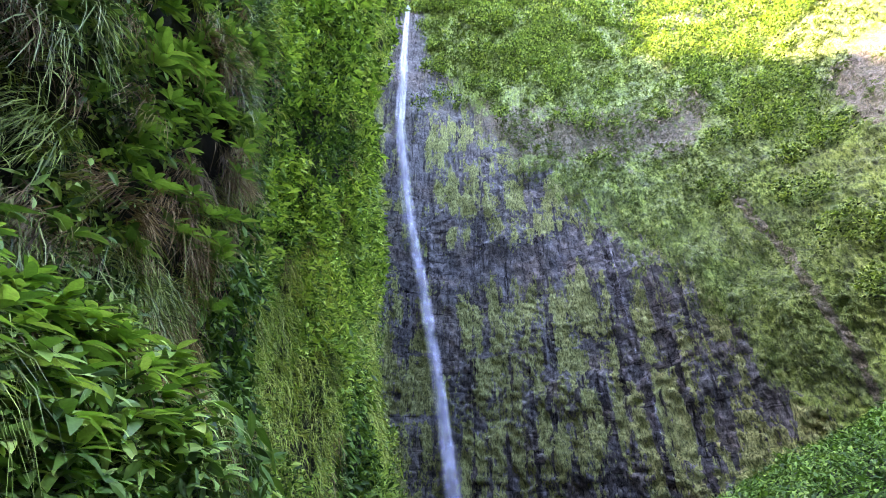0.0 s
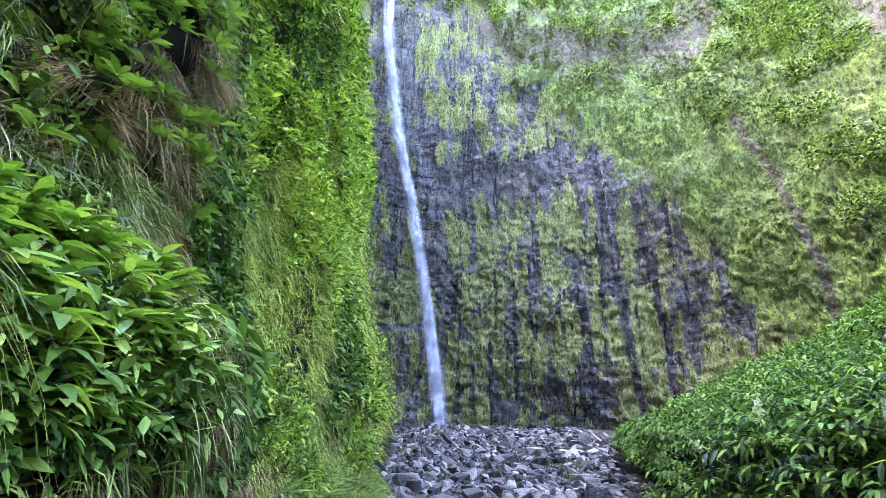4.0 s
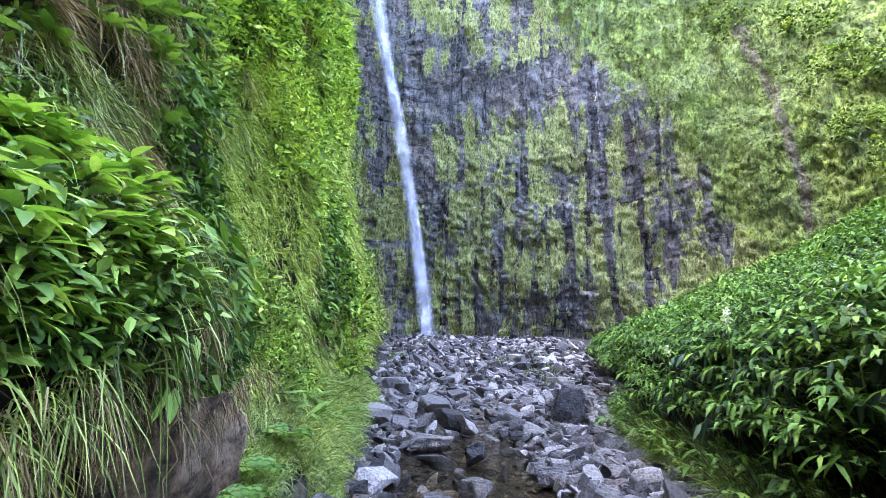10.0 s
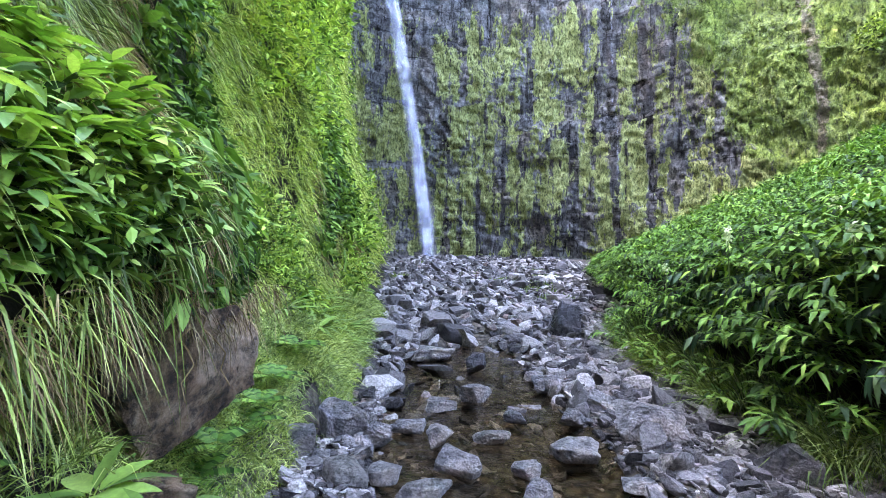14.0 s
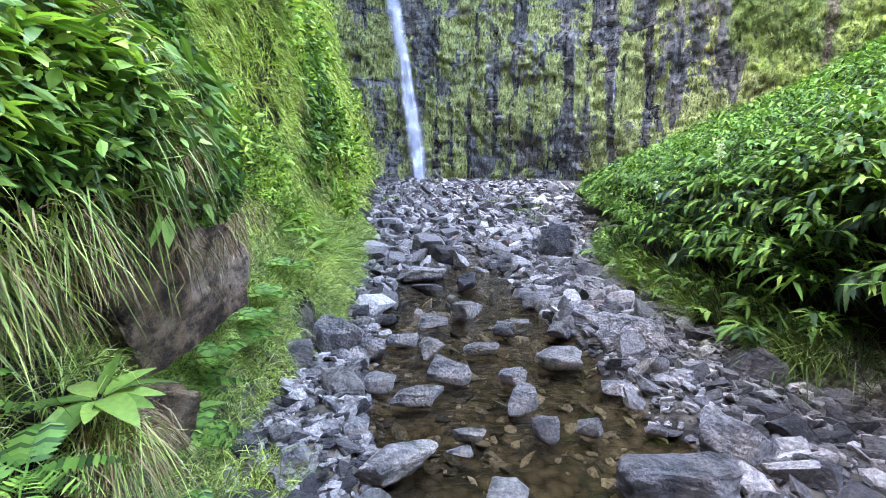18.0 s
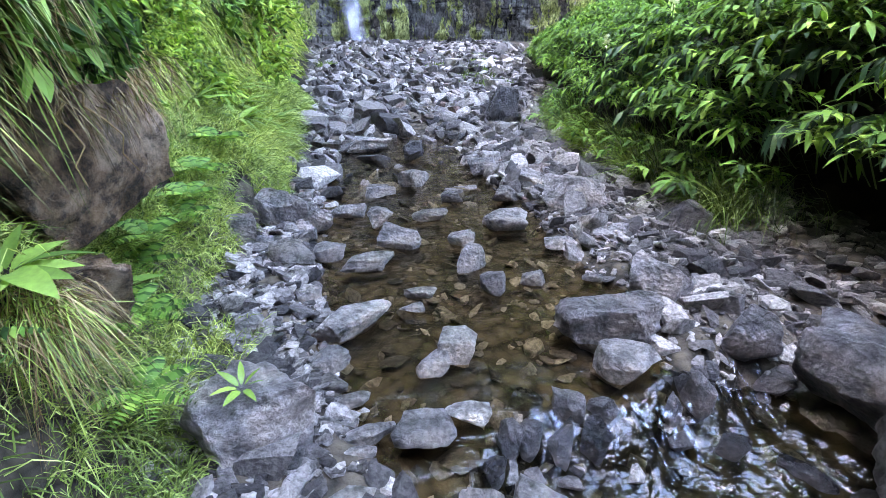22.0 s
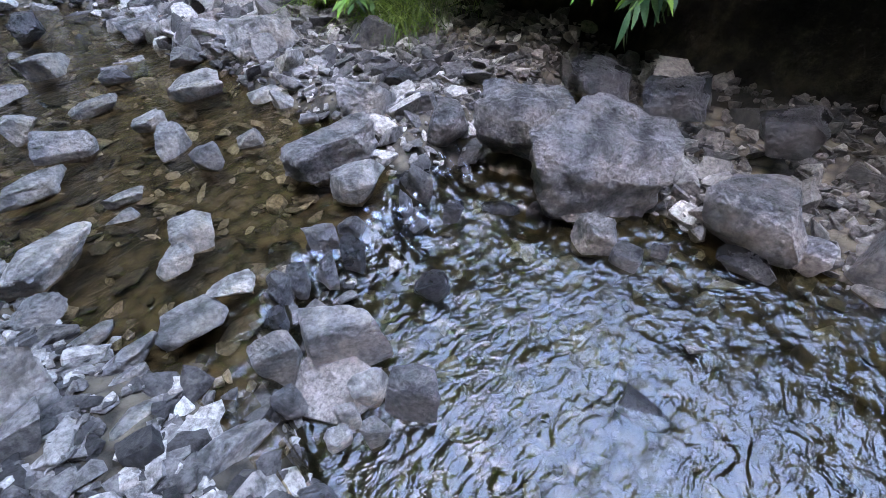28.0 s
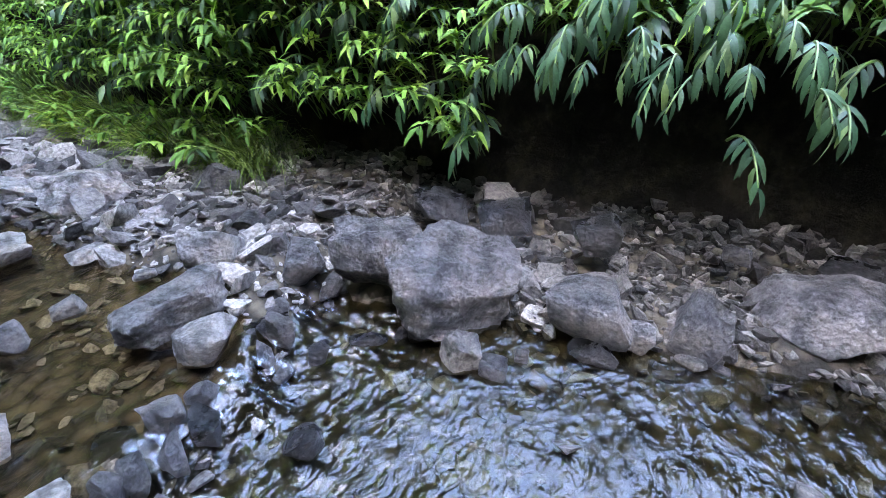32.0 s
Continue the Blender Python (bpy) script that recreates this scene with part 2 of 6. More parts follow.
    grass = n.mix(1.0, grass, n.ramp(n.noise(n.coords((1, 1, 0.6)), 0.45, 6, 0.65), [(0.36, (0.55, 0.55, 0.6)), (0.5, (1.0,)), (0.64, (1.3, 1.3, 1.05))]), "MULTIPLY")
    dry = n.ramp(n.math("ADD", earth, n.math("MULTIPLY", n.math("SUBTRACT", n.noise(n.coords((1, 1, 0.7)), 0.5, 9, 0.74), 0.5), 2.4)), [(0.45, (0.0,)), (0.62, (1.0,))])
    soil = n.ramp(n.noise(n.coords((1, 1, 0.8)), 2.6, 10, 0.82), [(0.41, (0.025, 0.02, 0.015)), (0.48, (0.11, 0.088, 0.062)), (0.54, (0.22, 0.175, 0.13)), (0.6, (0.36, 0.3, 0.24))])
    grass = n.mix(n.math("MULTIPLY", dry, 0.85), grass, soil)
    n.link(n.mix(g, col, grass), b.inputs["Base Color"])
    n.link(n.ramp(n.math("ADD", n.math("SUBTRACT", m1, n.math("MULTIPLY", wet, 0.6)), n.math("MULTIPLY", fine, 0.5)), [(0.0, (0.25,)), (0.25, (0.5,)), (0.9, (0.9,))]), b.inputs["Roughness"])
    h = n.math("ADD", n.math("MULTIPLY", n.noise(v, 1.3, 12, 0.78), 1.2), n.math("MULTIPLY", m1, 0.16))
    h = n.math("ADD", h, n.math("MULTIPLY", n.math("MULTIPLY", crack, joint), 0.25))
    h = n.math("MULTIPLY", h, n.math("SUBTRACT", 1.0, n.math("MULTIPLY", g, 0.3)))
    n.bump(b, h, 1.0, 0.8)


M_CLIFF = material("mossy_basalt_cliff", cliff_build, 0.8, 0.3)


def bank_build(n, b):
    v = n.coords()
    soil = n.ramp(n.noise(v, 1.5, 9, 0.7), [(0.25, (0.01, 0.009, 0.006)), (0.5, (0.028, 0.024, 0.015)), (0.75, (0.07, 0.058, 0.035))])
    green = n.ramp(n.noise(v, 3.0, 7, 0.7), [(0.3, (0.012, 0.02, 0.005)), (0.7, (0.055, 0.08, 0.02))])
    n.link(n.mix(n.ramp(n.noise(v, 0.6, 6), [(0.44, (0.0,)), (0.56, (1.0,))]), soil, green), b.inputs["Base Color"])
    n.bump(b, n.noise(v, 4.0, 10, 0.8), 1.0, 0.4)


M_BANK = material("overgrown_soil", bank_build, 0.95, 0.1)


# Soil blackened: its colour carries the shade of the right bank's hollow.
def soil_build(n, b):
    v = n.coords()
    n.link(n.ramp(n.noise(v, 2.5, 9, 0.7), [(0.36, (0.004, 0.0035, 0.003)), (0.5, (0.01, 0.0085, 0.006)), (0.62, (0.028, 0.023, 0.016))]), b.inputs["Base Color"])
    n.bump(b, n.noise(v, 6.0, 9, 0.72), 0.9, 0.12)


M_SOIL = material("shade_black_soil", soil_build, 0.95, 0.12)


def wetrock_build(n, b):
    v = n.coords()
    col = n.ramp(n.noise(v, 2.4, 9, 0.68), [(0.4, (0.035, 0.02, 0.01)), (0.47, (0.15, 0.088, 0.046)), (0.53, (0.28, 0.175, 0.1)), (0.6, (0.42, 0.3, 0.2))])
    spot = n.ramp(n.noise(v, 11.0, 9, 0.78), [(0.42, (0.3,)), (0.5, (1.0,)), (0.58, (1.5,))])
    n.link(n.mix(1.0, col, spot, "MULTIPLY"), b.inputs["Base Color"])
    n.bump(b, n.noise(v, 7.0, 10, 0.8), 1.0, 0.3)


M_BANKROCK = material("brown_bank_rock", wetrock_build, 0.6, 0.35)

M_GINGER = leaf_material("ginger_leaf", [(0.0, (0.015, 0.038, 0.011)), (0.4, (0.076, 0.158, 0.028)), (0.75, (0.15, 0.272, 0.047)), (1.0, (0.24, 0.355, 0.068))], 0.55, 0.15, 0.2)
# Darker, bluer copy of ginger_leaf: the right bank's shade put into the green.
M_SHADED_GINGER_OB = leaf_material("shaded_ginger_leaf", [(0.0, (0.013, 0.032, 0.013)), (0.4, (0.024, 0.062, 0.029)), (0.8, (0.046, 0.105, 0.048)), (1.0, (0.12, 0.18, 0.06))], 0.45, 0.25, 0.08, True)
M_YOUNG_OB = leaf_material("young_leaf_single", [(0.0, (0.07, 0.135, 0.024)), (0.4, (0.135, 0.23, 0.038)), (0.8, (0.21, 0.32, 0.055)), (1.0, (0.29, 0.38, 0.08))], 0.45, 0.35, 0.3, True)
M_BUSH = leaf_material("bush_leaf", [(0.0, (0.041, 0.081, 0.022)), (0.35, (0.113, 0.205, 0.043)), (0.75, (0.258, 0.392, 0.076)), (1.0, (0.452, 0.570, 0.129))], 0.5, 0.3, 0.14)
M_GRASS = leaf_material("grass_blade", [(0.0, (0.06, 0.085, 0.018)), (0.4, (0.18, 0.24, 0.046)), (0.8, (0.34, 0.42, 0.088)), (1.0, (0.55, 0.57, 0.19))], 0.5, 0.3, 0.14)
M_TURF = leaf_material("cliff_grass_blade", [(0.0, (0.04, 0.06, 0.012)), (0.4, (0.1, 0.145, 0.03)), (0.8, (0.17, 0.23, 0.05)), (1.0, (0.25, 0.3, 0.085))], 0.7, 0.1, 0.12)
M_LEDGE = leaf_material("ledge_bush_leaf", [(0.0, (0.02, 0.035, 0.008)), (0.35, (0.08, 0.13, 0.025)), (0.75, (0.19, 0.27, 0.05)), (1.0, (0.34, 0.42, 0.09))], 0.55, 0.2, 0.25)
# Lighter copy of the ginger greens: the left bank's light put into them.
M_LIT_GINGER_OB = leaf_material("lit_ginger_leaf", [(0.0, (0.09, 0.18, 0.033)), (0.4, (0.23, 0.38, 0.064)), (0.8, (0.39, 0.56, 0.1)), (1.0, (0.52, 0.63, 0.15))], 0.45, 0.3, 0.22, True)
# Brightened copies of the bush and grass greens; the wall's light is in the colour.
M_WALLBUSH = leaf_material("lit_bush_leaf", [(0.0, (0.035, 0.075, 0.012)), (0.35, (0.19, 0.31, 0.048)), (0.75, (0.42, 0.55, 0.095)), (1.0, (0.64, 0.72, 0.16))], 0.5, 0.25, 0.27)
M_WALLGRASS = leaf_material("lit_grass_blade", [(0.0, (0.06, 0.09, 0.015)), (0.35, (0.3, 0.36, 0.062)), (0.75, (0.52, 0.57, 0.11)), (1.0, (0.74, 0.72, 0.25))], 0.5, 0.25, 0.27)
M_DRY = leaf_material("dry_grass", [(0.0, (0.09, 0.055, 0.028)), (0.5, (0.24, 0.155, 0.075)), (1.0, (0.46, 0.33, 0.18))], 0.8, 0.2, 0.15)
M_STEM = leaf_material("green_stem", [(0.0, (0.07, 0.13, 0.03)), (1.0, (0.13, 0.2, 0.05))], 0.5, 0.3, 0.0)
# Grass greens darkened to hold the shade under the right bank's leaves.
M_SHADED_SEDGE = leaf_material("shaded_sedge_blade", [(0.0, (0.02, 0.03, 0.009)), (0.4, (0.05, 0.078, 0.022)), (0.8, (0.1, 0.14, 0.04)), (1.0, (0.22, 0.24, 0.09))], 0.5, 0.3, 0.08)
M_FLOWER = leaf_material("pale_flower", [(0.0, (0.75, 0.72, 0.5)), (1.0, (0.85, 0.82, 0.68))], 0.6, 0.2, 0.2)


def water_material(name, tint, ripple, strength, rough=0.03, ior=1.4):
    m = bpy.data.materials.new(name)
    m.use_nodes = True
    t = m.node_tree
    n = N(t)
    t.nodes.remove(t.nodes["Principled BSDF"])
    gl, tr, fr, mx = (n.add("ShaderNodeBsdf" + "Glossy"), n.add("ShaderNodeBsdfTransparent"), n.add("ShaderNodeFresnel"), n.add("ShaderNodeMixShader"))
    gl.inputs["Roughness"].default_value = rough
    tr.inputs[0].default_value = (*tint, 1)
    fr.inputs["IOR"].default_value = ior
    bp = n.add("ShaderNodeBump")
    bp.inputs["Strength"].default_value, bp.inputs["Distance"].default_value = strength, 0.1
    wave = n.math("ADD", n.noise(n.coords((1.0, 1.6, 1)), ripple, 3, 0.55, 1.2), n.math("MULTIPLY", n.noise(n.coords(), ripple * 0.3, 2, 0.5, 0.8), 1.5))
    n.link(wave, bp.inputs["Height"])
    for k in (gl, fr):
        n.link(bp.outputs[0], k.inputs["Normal"])
    n.link(fr.outputs[0], mx.inputs[0])
    n.link(tr.outputs[0], mx.inputs[1])
    n.link(gl.outputs[0], mx.inputs[2])
    n.link(mx.outputs[0], t.nodes["Material Output"].inputs[0])
    return m


M_POOL = water_material("clear_pool_water", (0.66, 0.57, 0.42), 7.0, 0.25)
M_RAPID = water_material("rippling_water", (0.42, 0.4, 0.28), 8.0, 0.34, 0.03, 1.5)


def fall_build(n, b):
    v = n.coords((2.2, 2.2, 0.16))
    a = n.math("ADD", n.noise(v, 1.0, 7, 0.65, 0.3), n.math("MULTIPLY", n.noise(n.coords((7, 7, 0.35)), 1.0, 5, 0.6), 0.4))
    b.inputs["Base Color"].default_value = (0.78, 0.82, 0.9, 1)
    n.link(n.ramp(a, [(0.52, (0.0,)), (0.88, (0.22,))]), b.inputs["Alpha"])


M_FALL = material("falling_water", fall_build, 0.5, 0.4)


def trickle_build(n, b):
    b.inputs["Base Color"].default_value = (0.8, 0.86, 0.94, 1)
    n.link(n.ramp(n.noise(n.coords((9, 9, 0.5)), 1.0, 6, 0.7), [(0.45, (0.0,)), (0.72, (0.6,))]), b.inputs["Alpha"])


M_TRICKLE = material("thin_trickle", trickle_build, 0.4, 0.4)


def foam_build(n, b):
    b.inputs["Base Color"].default_value = (0.6, 0.7, 0.86, 1)
    n.link(n.ramp(n.noise(n.coords(), 16.0, 6, 0.7), [(0.5, (0.0,)), (0.72, (0.5,))]), b.inputs["Alpha"])


M_FOAM = material("white_water_foam", foam_build, 0.5, 0.4)


# ---- the lie of the land ----
def water_border(x):
    """The lip between the upper pool and the lower run: lower water lies on the near side (smaller y)."""
    return np.interp(x, [-0.3, 0.0, 0.12, 0.25, 0.55, 1.0, 1.7, 2.3], [-3.0, 0.3, 1.05, 1.4, 1.63, 1.6, 2.1, 2.25])


def left_bank(y):
    return np.interp(y, [-6, 0, 1.5, 2.1, 2.7, 3.9, 4.8, 7.7, 11, 30, 45], [-1.1, -0.9, -0.95, -1.2, -1.25, -1.3, -1.2, -1.62, -2.0, -5.0, -8.0])


def right_bank(y):
    return np.interp(y, [-30, -3, 0, 1, 2.5, 3.8, 5.5, 8, 22, 40, 60], [3.4, 3.3, 3.15, 2.95, 2.95, 2.7, 2.7, 2.8, 6.0, 12.0, 14.0])


def bed_height(x, y):
    """The stream bed, with its two pools."""
    base = np.maximum(0, y - 7.5) * 0.056 + np.minimum(0, y) * 0.02
    lower = smooth(0.0, 0.35, water_border(x) - y) * smooth(-0.45, 0.1, x)
    wl = np.interp(y, [-3, 0, 1.3, 1.6, 2.1, 3.2, 4, 5, 8, 9.5], [0.1, 0.1, -0.05, -0.2, -0.45, -0.7, -0.85, -0.9, -1.0, 0.2])
    wr = np.interp(y, [0, 1.5, 2.5, 3.5, 4.5, 6, 8, 9.5], [0.9, 1.2, 1.45, 1.2, 1.25, 1.0, 0.9, 0.3])
    wet = smooth(-0.25, 0.2, np.minimum(x - wl, wr - x)) * smooth(9.6, 8.6, y)
    wr2 = np.interp(y, [-4, -1, 0, 0.6, 1.2, 2.2], [2.9, 2.55, 2.35, 2.3, 2.1, 1.8])
    wet2 = lower * smooth(-0.25, 0.2, wr2 - x)
    z = base + 0.09 - 0.2 * wet * (1 - lower) - 0.17 * lower - 0.19 * wet2
    z = z + 0.07 * (fbm(x * 1.4, y * 1.4, 1.5, 3) - 0.5) + 0.05 * (fbm(x * 5, y * 5, 4.0, 3) - 0.5)
    return z


def ground_height(x, y):
    z = bed_height(x, y)
    dl = left_bank(y) - x
    steep = 0.3 * smooth(0, 0.35, dl) + 0.4 * smooth(0.0, 0.3, dl) * smooth(2.3, 1.3, y) * smooth(-0.5, 0.6, y)
    z = z + np.where(dl > 0, steep * smooth(14, 6, y) + np.minimum(dl, 3.0) * 0.62 * smooth(0, 0.35, dl), 0)
    d = x - right_bank(y)
    step = 0.15 * smooth(-0.1, 0.5, d) + 1.0 * smooth(0.55, 1.0, d)
    hill = np.maximum(0, d - 0.8) * 0.5 * (1 + 0.18 * (fbm(x * 0.3, y * 0.3, 9.0, 3) - 0.5))
    hill = np.where(hill > 8, 8 + (hill - 8) * 0.06, hill)
    fade = smooth(26, 12, y)
    # Unseen rise behind the camera, added to block low sky light.
    z = z + 62 * smooth(-4, -40, y)
    return z + np.where(d > -0.2, step * (0.35 + 0.65 * fade) + hill * (0.55 + 0.45 * fade), 0)


def left_wall_x(y, z):
    """The overgrown wall on the stream's left side."""
    lean = np.clip(y, 0, 40) / 32 * (3.3 * (1 - np.exp(-np.maximum(z, 0) / 5.0)) + 0.055 * np.maximum(z, 0))
    x = -1.5 - 0.12 * y - lean - 1.5 * smooth(8, 30, y) * smooth(12, 40, z) - 0.004 * np.maximum(z, 0)
    near = smooth(2.6, 1.9, y)
    x = x + near * (0.28 * smooth(0.8, 1.5, z) - 0.25 * smooth(1.9, 2.5, z))
    x = x + smooth(4.5, 3.2, y) * (0.2 * smooth(1.0, 1.8, z) - 0.42 * smooth(1.9, 2.8, z) - 0.08 * np.maximum(0, np.minimum(z, 8) - 3.2))
    big = np.clip(y, 0, 12) / 12
    x = x + (0.35 + 1.2 * big) * (fbm(y * 0.45 + 2, z * 0.33, 2.0, 4) - 0.5) + 0.22 * (fbm(y * 1.6, z * 1.6, 7.0, 3) - 0.5)
    back = np.maximum(0, y - 33)
    brow = 9.0 + 1.9 * np.clip(y, 0, 33)
    return x - 0.25 * back ** 1.6 - np.interp(y, [10, 28], [0.44, 0.35]) * np.maximum(0, z - brow)


# the line of the fall down the rear wall: heights and azimuths
FALL_Z = (0.0, 2.4, 5.4, 13.2, 23.5, 29.9, 37.0, 52.4, 73.9, 94.0)
FALL_A = (-4.8, -4.9, -5.2, -6.5, -8.8, -10.3, -12.0, -14.9, -15.6, -15.8)


def cliff_rho(a, z):
    """Distance of the rear wall from the origin, by azimuth in degrees and height."""
    base = np.interp(a, [-70, -30, -14, -4, 15, 30, 45, 60, 90, 120], [40, 43, 44.5, 45.5, 45, 43, 40, 37, 34, 36])
    k = np.interp(a, [-20, 0, 15, 30, 45, 70, 120], [0.0, 0.0, 0.06, 0.22, 0.34, 0.4, 0.5])
    zg = np.interp(a, [-20, 0, 20, 45, 80], [45, 40, 24, 15, 12])
    over = np.maximum(0, z - zg)
    return base + 0.08 * z + k * over * (1 + 0.0 * a)


def cliff_point(a, z, inward=0.0):
    r = cliff_rho(a, z) + cliff_relief(a, z) - inward
    return np.stack([np.sin(np.radians(a)) * r, np.cos(np.radians(a)) * r, z + 0 * r], -1)


def cliff_relief(a, z):
    s = a * 0.76
    col = fbm(s * 0.9, z * 0.12, 3.0, 4) - 0.5
    big = fbm(s * 0.16, z * 0.12, 8.0, 3) - 0.5
    ledge = vnoise(s * 0.12, z * 0.0 + 3.3) * 3 + z
    strata = np.abs(((ledge / 6.5) % 1.0) - 0.5) ** 0.5
    rough = fbm(s * 2.6, z * 2.2, 5.0, 3) - 0.5
    foot = np.exp(-np.maximum(z - 2, 0) / 2.5)
    return 1.1 * col + 3.0 * big + 0.7 * strata * fbm(s * 0.3, z * 0.3, 1.0, 2) + 1.1 * rough + 0.8 * foot * (vnoise(s * 0.8, 2.2) - 0.3)


# ---- the setting ----
def axis(stops):
    """Coordinates from pieces (start, end, step)."""
    return np.unique(np.concatenate([np.arange(a, b, s) for a, b, s in stops] + [[stops[-1][1]]]).round(4))


def build_ground():
    xs = axis([(-1500, -200, 200), (-200, -20, 20), (-20, -4, 1.0), (-4, -2, 0.2), (-2, 3.8, 0.055), (3.8, 8, 0.16), (8, 40, 0.9), (40, 200, 16), (200, 1500, 200)])
    ys = axis([(-1500, -200, 200), (-200, -20, 20), (-20, -3, 0.8), (-3, -1.2, 0.2), (-1.2, 6, 0.055), (6, 12, 0.12), (12, 46, 0.5), (46, 200, 14), (200, 1500, 200)])
    gx, gy = np.meshgrid(xs, ys, indexing="ij")
    z = ground_height(gx, np.clip(gy, -40, 60))
    me = np_mesh("ground", np.stack([gx, gy, z], -1).reshape(-1, 3), grid_faces(len(xs), len(ys)), True)
    ob = put("ground", me, M_BED, label="stony stream bed with soil banks between the cliffs", category="ground", kind="structure")
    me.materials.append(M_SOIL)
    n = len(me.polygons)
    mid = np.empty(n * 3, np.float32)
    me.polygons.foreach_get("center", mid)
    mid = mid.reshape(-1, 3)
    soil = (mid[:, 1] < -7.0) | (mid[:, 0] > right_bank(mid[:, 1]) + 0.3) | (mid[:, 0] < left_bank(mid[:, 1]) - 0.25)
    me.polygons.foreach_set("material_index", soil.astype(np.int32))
    return ob


ground = build_ground()


def build_left_wall():
    ys = axis([(-40, -4, 2.0), (-4, -1, 0.3), (-1, 6, 0.07), (6, 14, 0.18), (14, 40, 0.45), (40, 60, 2)])
    zs = axis([(-0.6, 4.5, 0.07), (4.5, 12, 0.2), (12, 30, 0.6), (30, 210, 4)])
    gy, gz = np.meshgrid(ys, zs, indexing="ij")
    gx = left_wall_x(gy, gz)
    # Unseen crest, heights added to cast the shadow line on the rear cliff.
    crest = np.interp(gy, [-40, 0, 33, 36, 40, 44, 47, 60], [55, 120, 178, 202, 226, 258, 285, 330])
    gz = np.where(gz > 30, 30 + (gz - 30) * (crest - 30) / 180, gz)
    gx = left_wall_x(gy, gz)
    v = np.stack([gx, gy, gz + np.maximum(0, gy - 7.5) * 0.03], -1)
    top = v[:, -1:].copy()
    top[..., 0] -= 160
    v = np.concatenate([v, top], 1)
    me = np_mesh("cliff_left", v.reshape(-1, 3), grid_faces(len(ys), len(zs) + 1), True)
    put("cliff_left", me, M_BANK, label="steep overgrown soil and rock wall beside the stream", category="cliff", kind="structure")


build_left_wall()


def cliff_cover(a, z):
    """How much grass, bare earth and shrub the rear wall carries, by azimuth and height, each about 0 to 1."""
    edge = np.interp(a, [-18, -8, 0, 13, 20, 28, 31, 36, 45, 60], [99, 76, 58, 41, 30, 19, 12, 7, 3, 0])
    grass = 0.5 + np.clip((z - edge) / 16, -1.0, 0.55)
    belt = np.exp(-((z - np.interp(a, [-10, 5, 30, 40], [64, 56, 51, 60])) / 9) ** 2) * smooth(-8, 2, a) * smooth(39, 33, a)
    top_right = smooth(45, 49, a) * smooth(30, 38, z) * smooth(54, 46, z)
    gully = np.exp(-((a - np.interp(z, [14, 24, 34], [37.5, 36.0, 33.5])) / 0.7) ** 2) * smooth(36, 32, z)
    near_fall = smooth(-9.5, -13, a) * smooth(44, 56, z)
    earth = 0.75 * belt + 0.9 * top_right + 0.8 * gully + 0.5 * smooth(62, 90, z) * smooth(20, 30, a)
    left = np.interp(z, [12, 20, 30, 50, 72, 95], [39.5, 39.0, 38.0, 36.5, 33.0, 25.0])
    right = np.interp(z, [12, 26, 40, 55, 95], [60, 52, 46.5, 45, 60])
    band = smooth(-1.5, 1.5, a - left) * smooth(-1.5, 1.5, right - a)
    upper = 0.75 * smooth(60, 74, z) * smooth(-7, 2, a) * smooth(30, 22, a)
    rim = 0.9 * smooth(92, 97, z)
    strip = 0.55 * np.exp(-((a - np.interp(z, [50, 90], [1.0, -9.0])) / 2.2) ** 2) * smooth(52, 60, z)
    return grass * (1 - 0.6 * near_fall), earth, np.maximum.reduce([band, upper, rim, strip])


def build_cliff():
    aa = axis([(-70, -20, 1.2), (-20, 50, 0.3), (50, 70, 0.8), (70, 125, 2.5)])
    zs = axis([(-2, 24, 0.24), (24, 60, 0.45), (60, 190, 1.6)])
    ga, gz = np.meshgrid(aa, zs, indexing="ij")
    tall = np.interp(ga, [-70, -24, -17, 0, 28, 40, 48, 57, 62, 75, 125], [30, 45, 112, 160, 170, 125, 100, 70, 30, 18, 14])
    gz = np.where(gz > 12, 12 + (gz - 12) * (tall - 12) / 178, gz)
    v = cliff_point(ga, gz)
    top = v[:, -1:] * np.array([3.0, 3.0, 1.0])
    v = np.concatenate([v, top], 1)
    me = np_mesh("cliff_back", v.reshape(-1, 3), grid_faces(len(aa), len(zs) + 1)[:, ::-1], True)
    wide = lambda q: np.concatenate([q, q[:, -1:]], 1).ravel().astype(np.float32)
    grass, earth, _ = cliff_cover(ga, gz)
    bare = np.maximum(0.9 * smooth(3.5, 0.5, np.abs(ga - np.interp(gz, FALL_Z, FALL_A) - 2.5)) * smooth(10, 20, gz), np.exp(-((gz - 31) / 3.5) ** 2) * smooth(22, 12, ga))
    for key, values in (("grass_cover", grass), ("bare_earth", earth), ("bare_rock", bare)):
        me.attributes.new(key, "FLOAT", "POINT").data.foreach_set("value", wide(values))
    put("cliff_back", me, M_CLIFF, label="tall dark basalt wall streaked with yellow-green moss", category="cliff", kind="structure")


build_cliff()


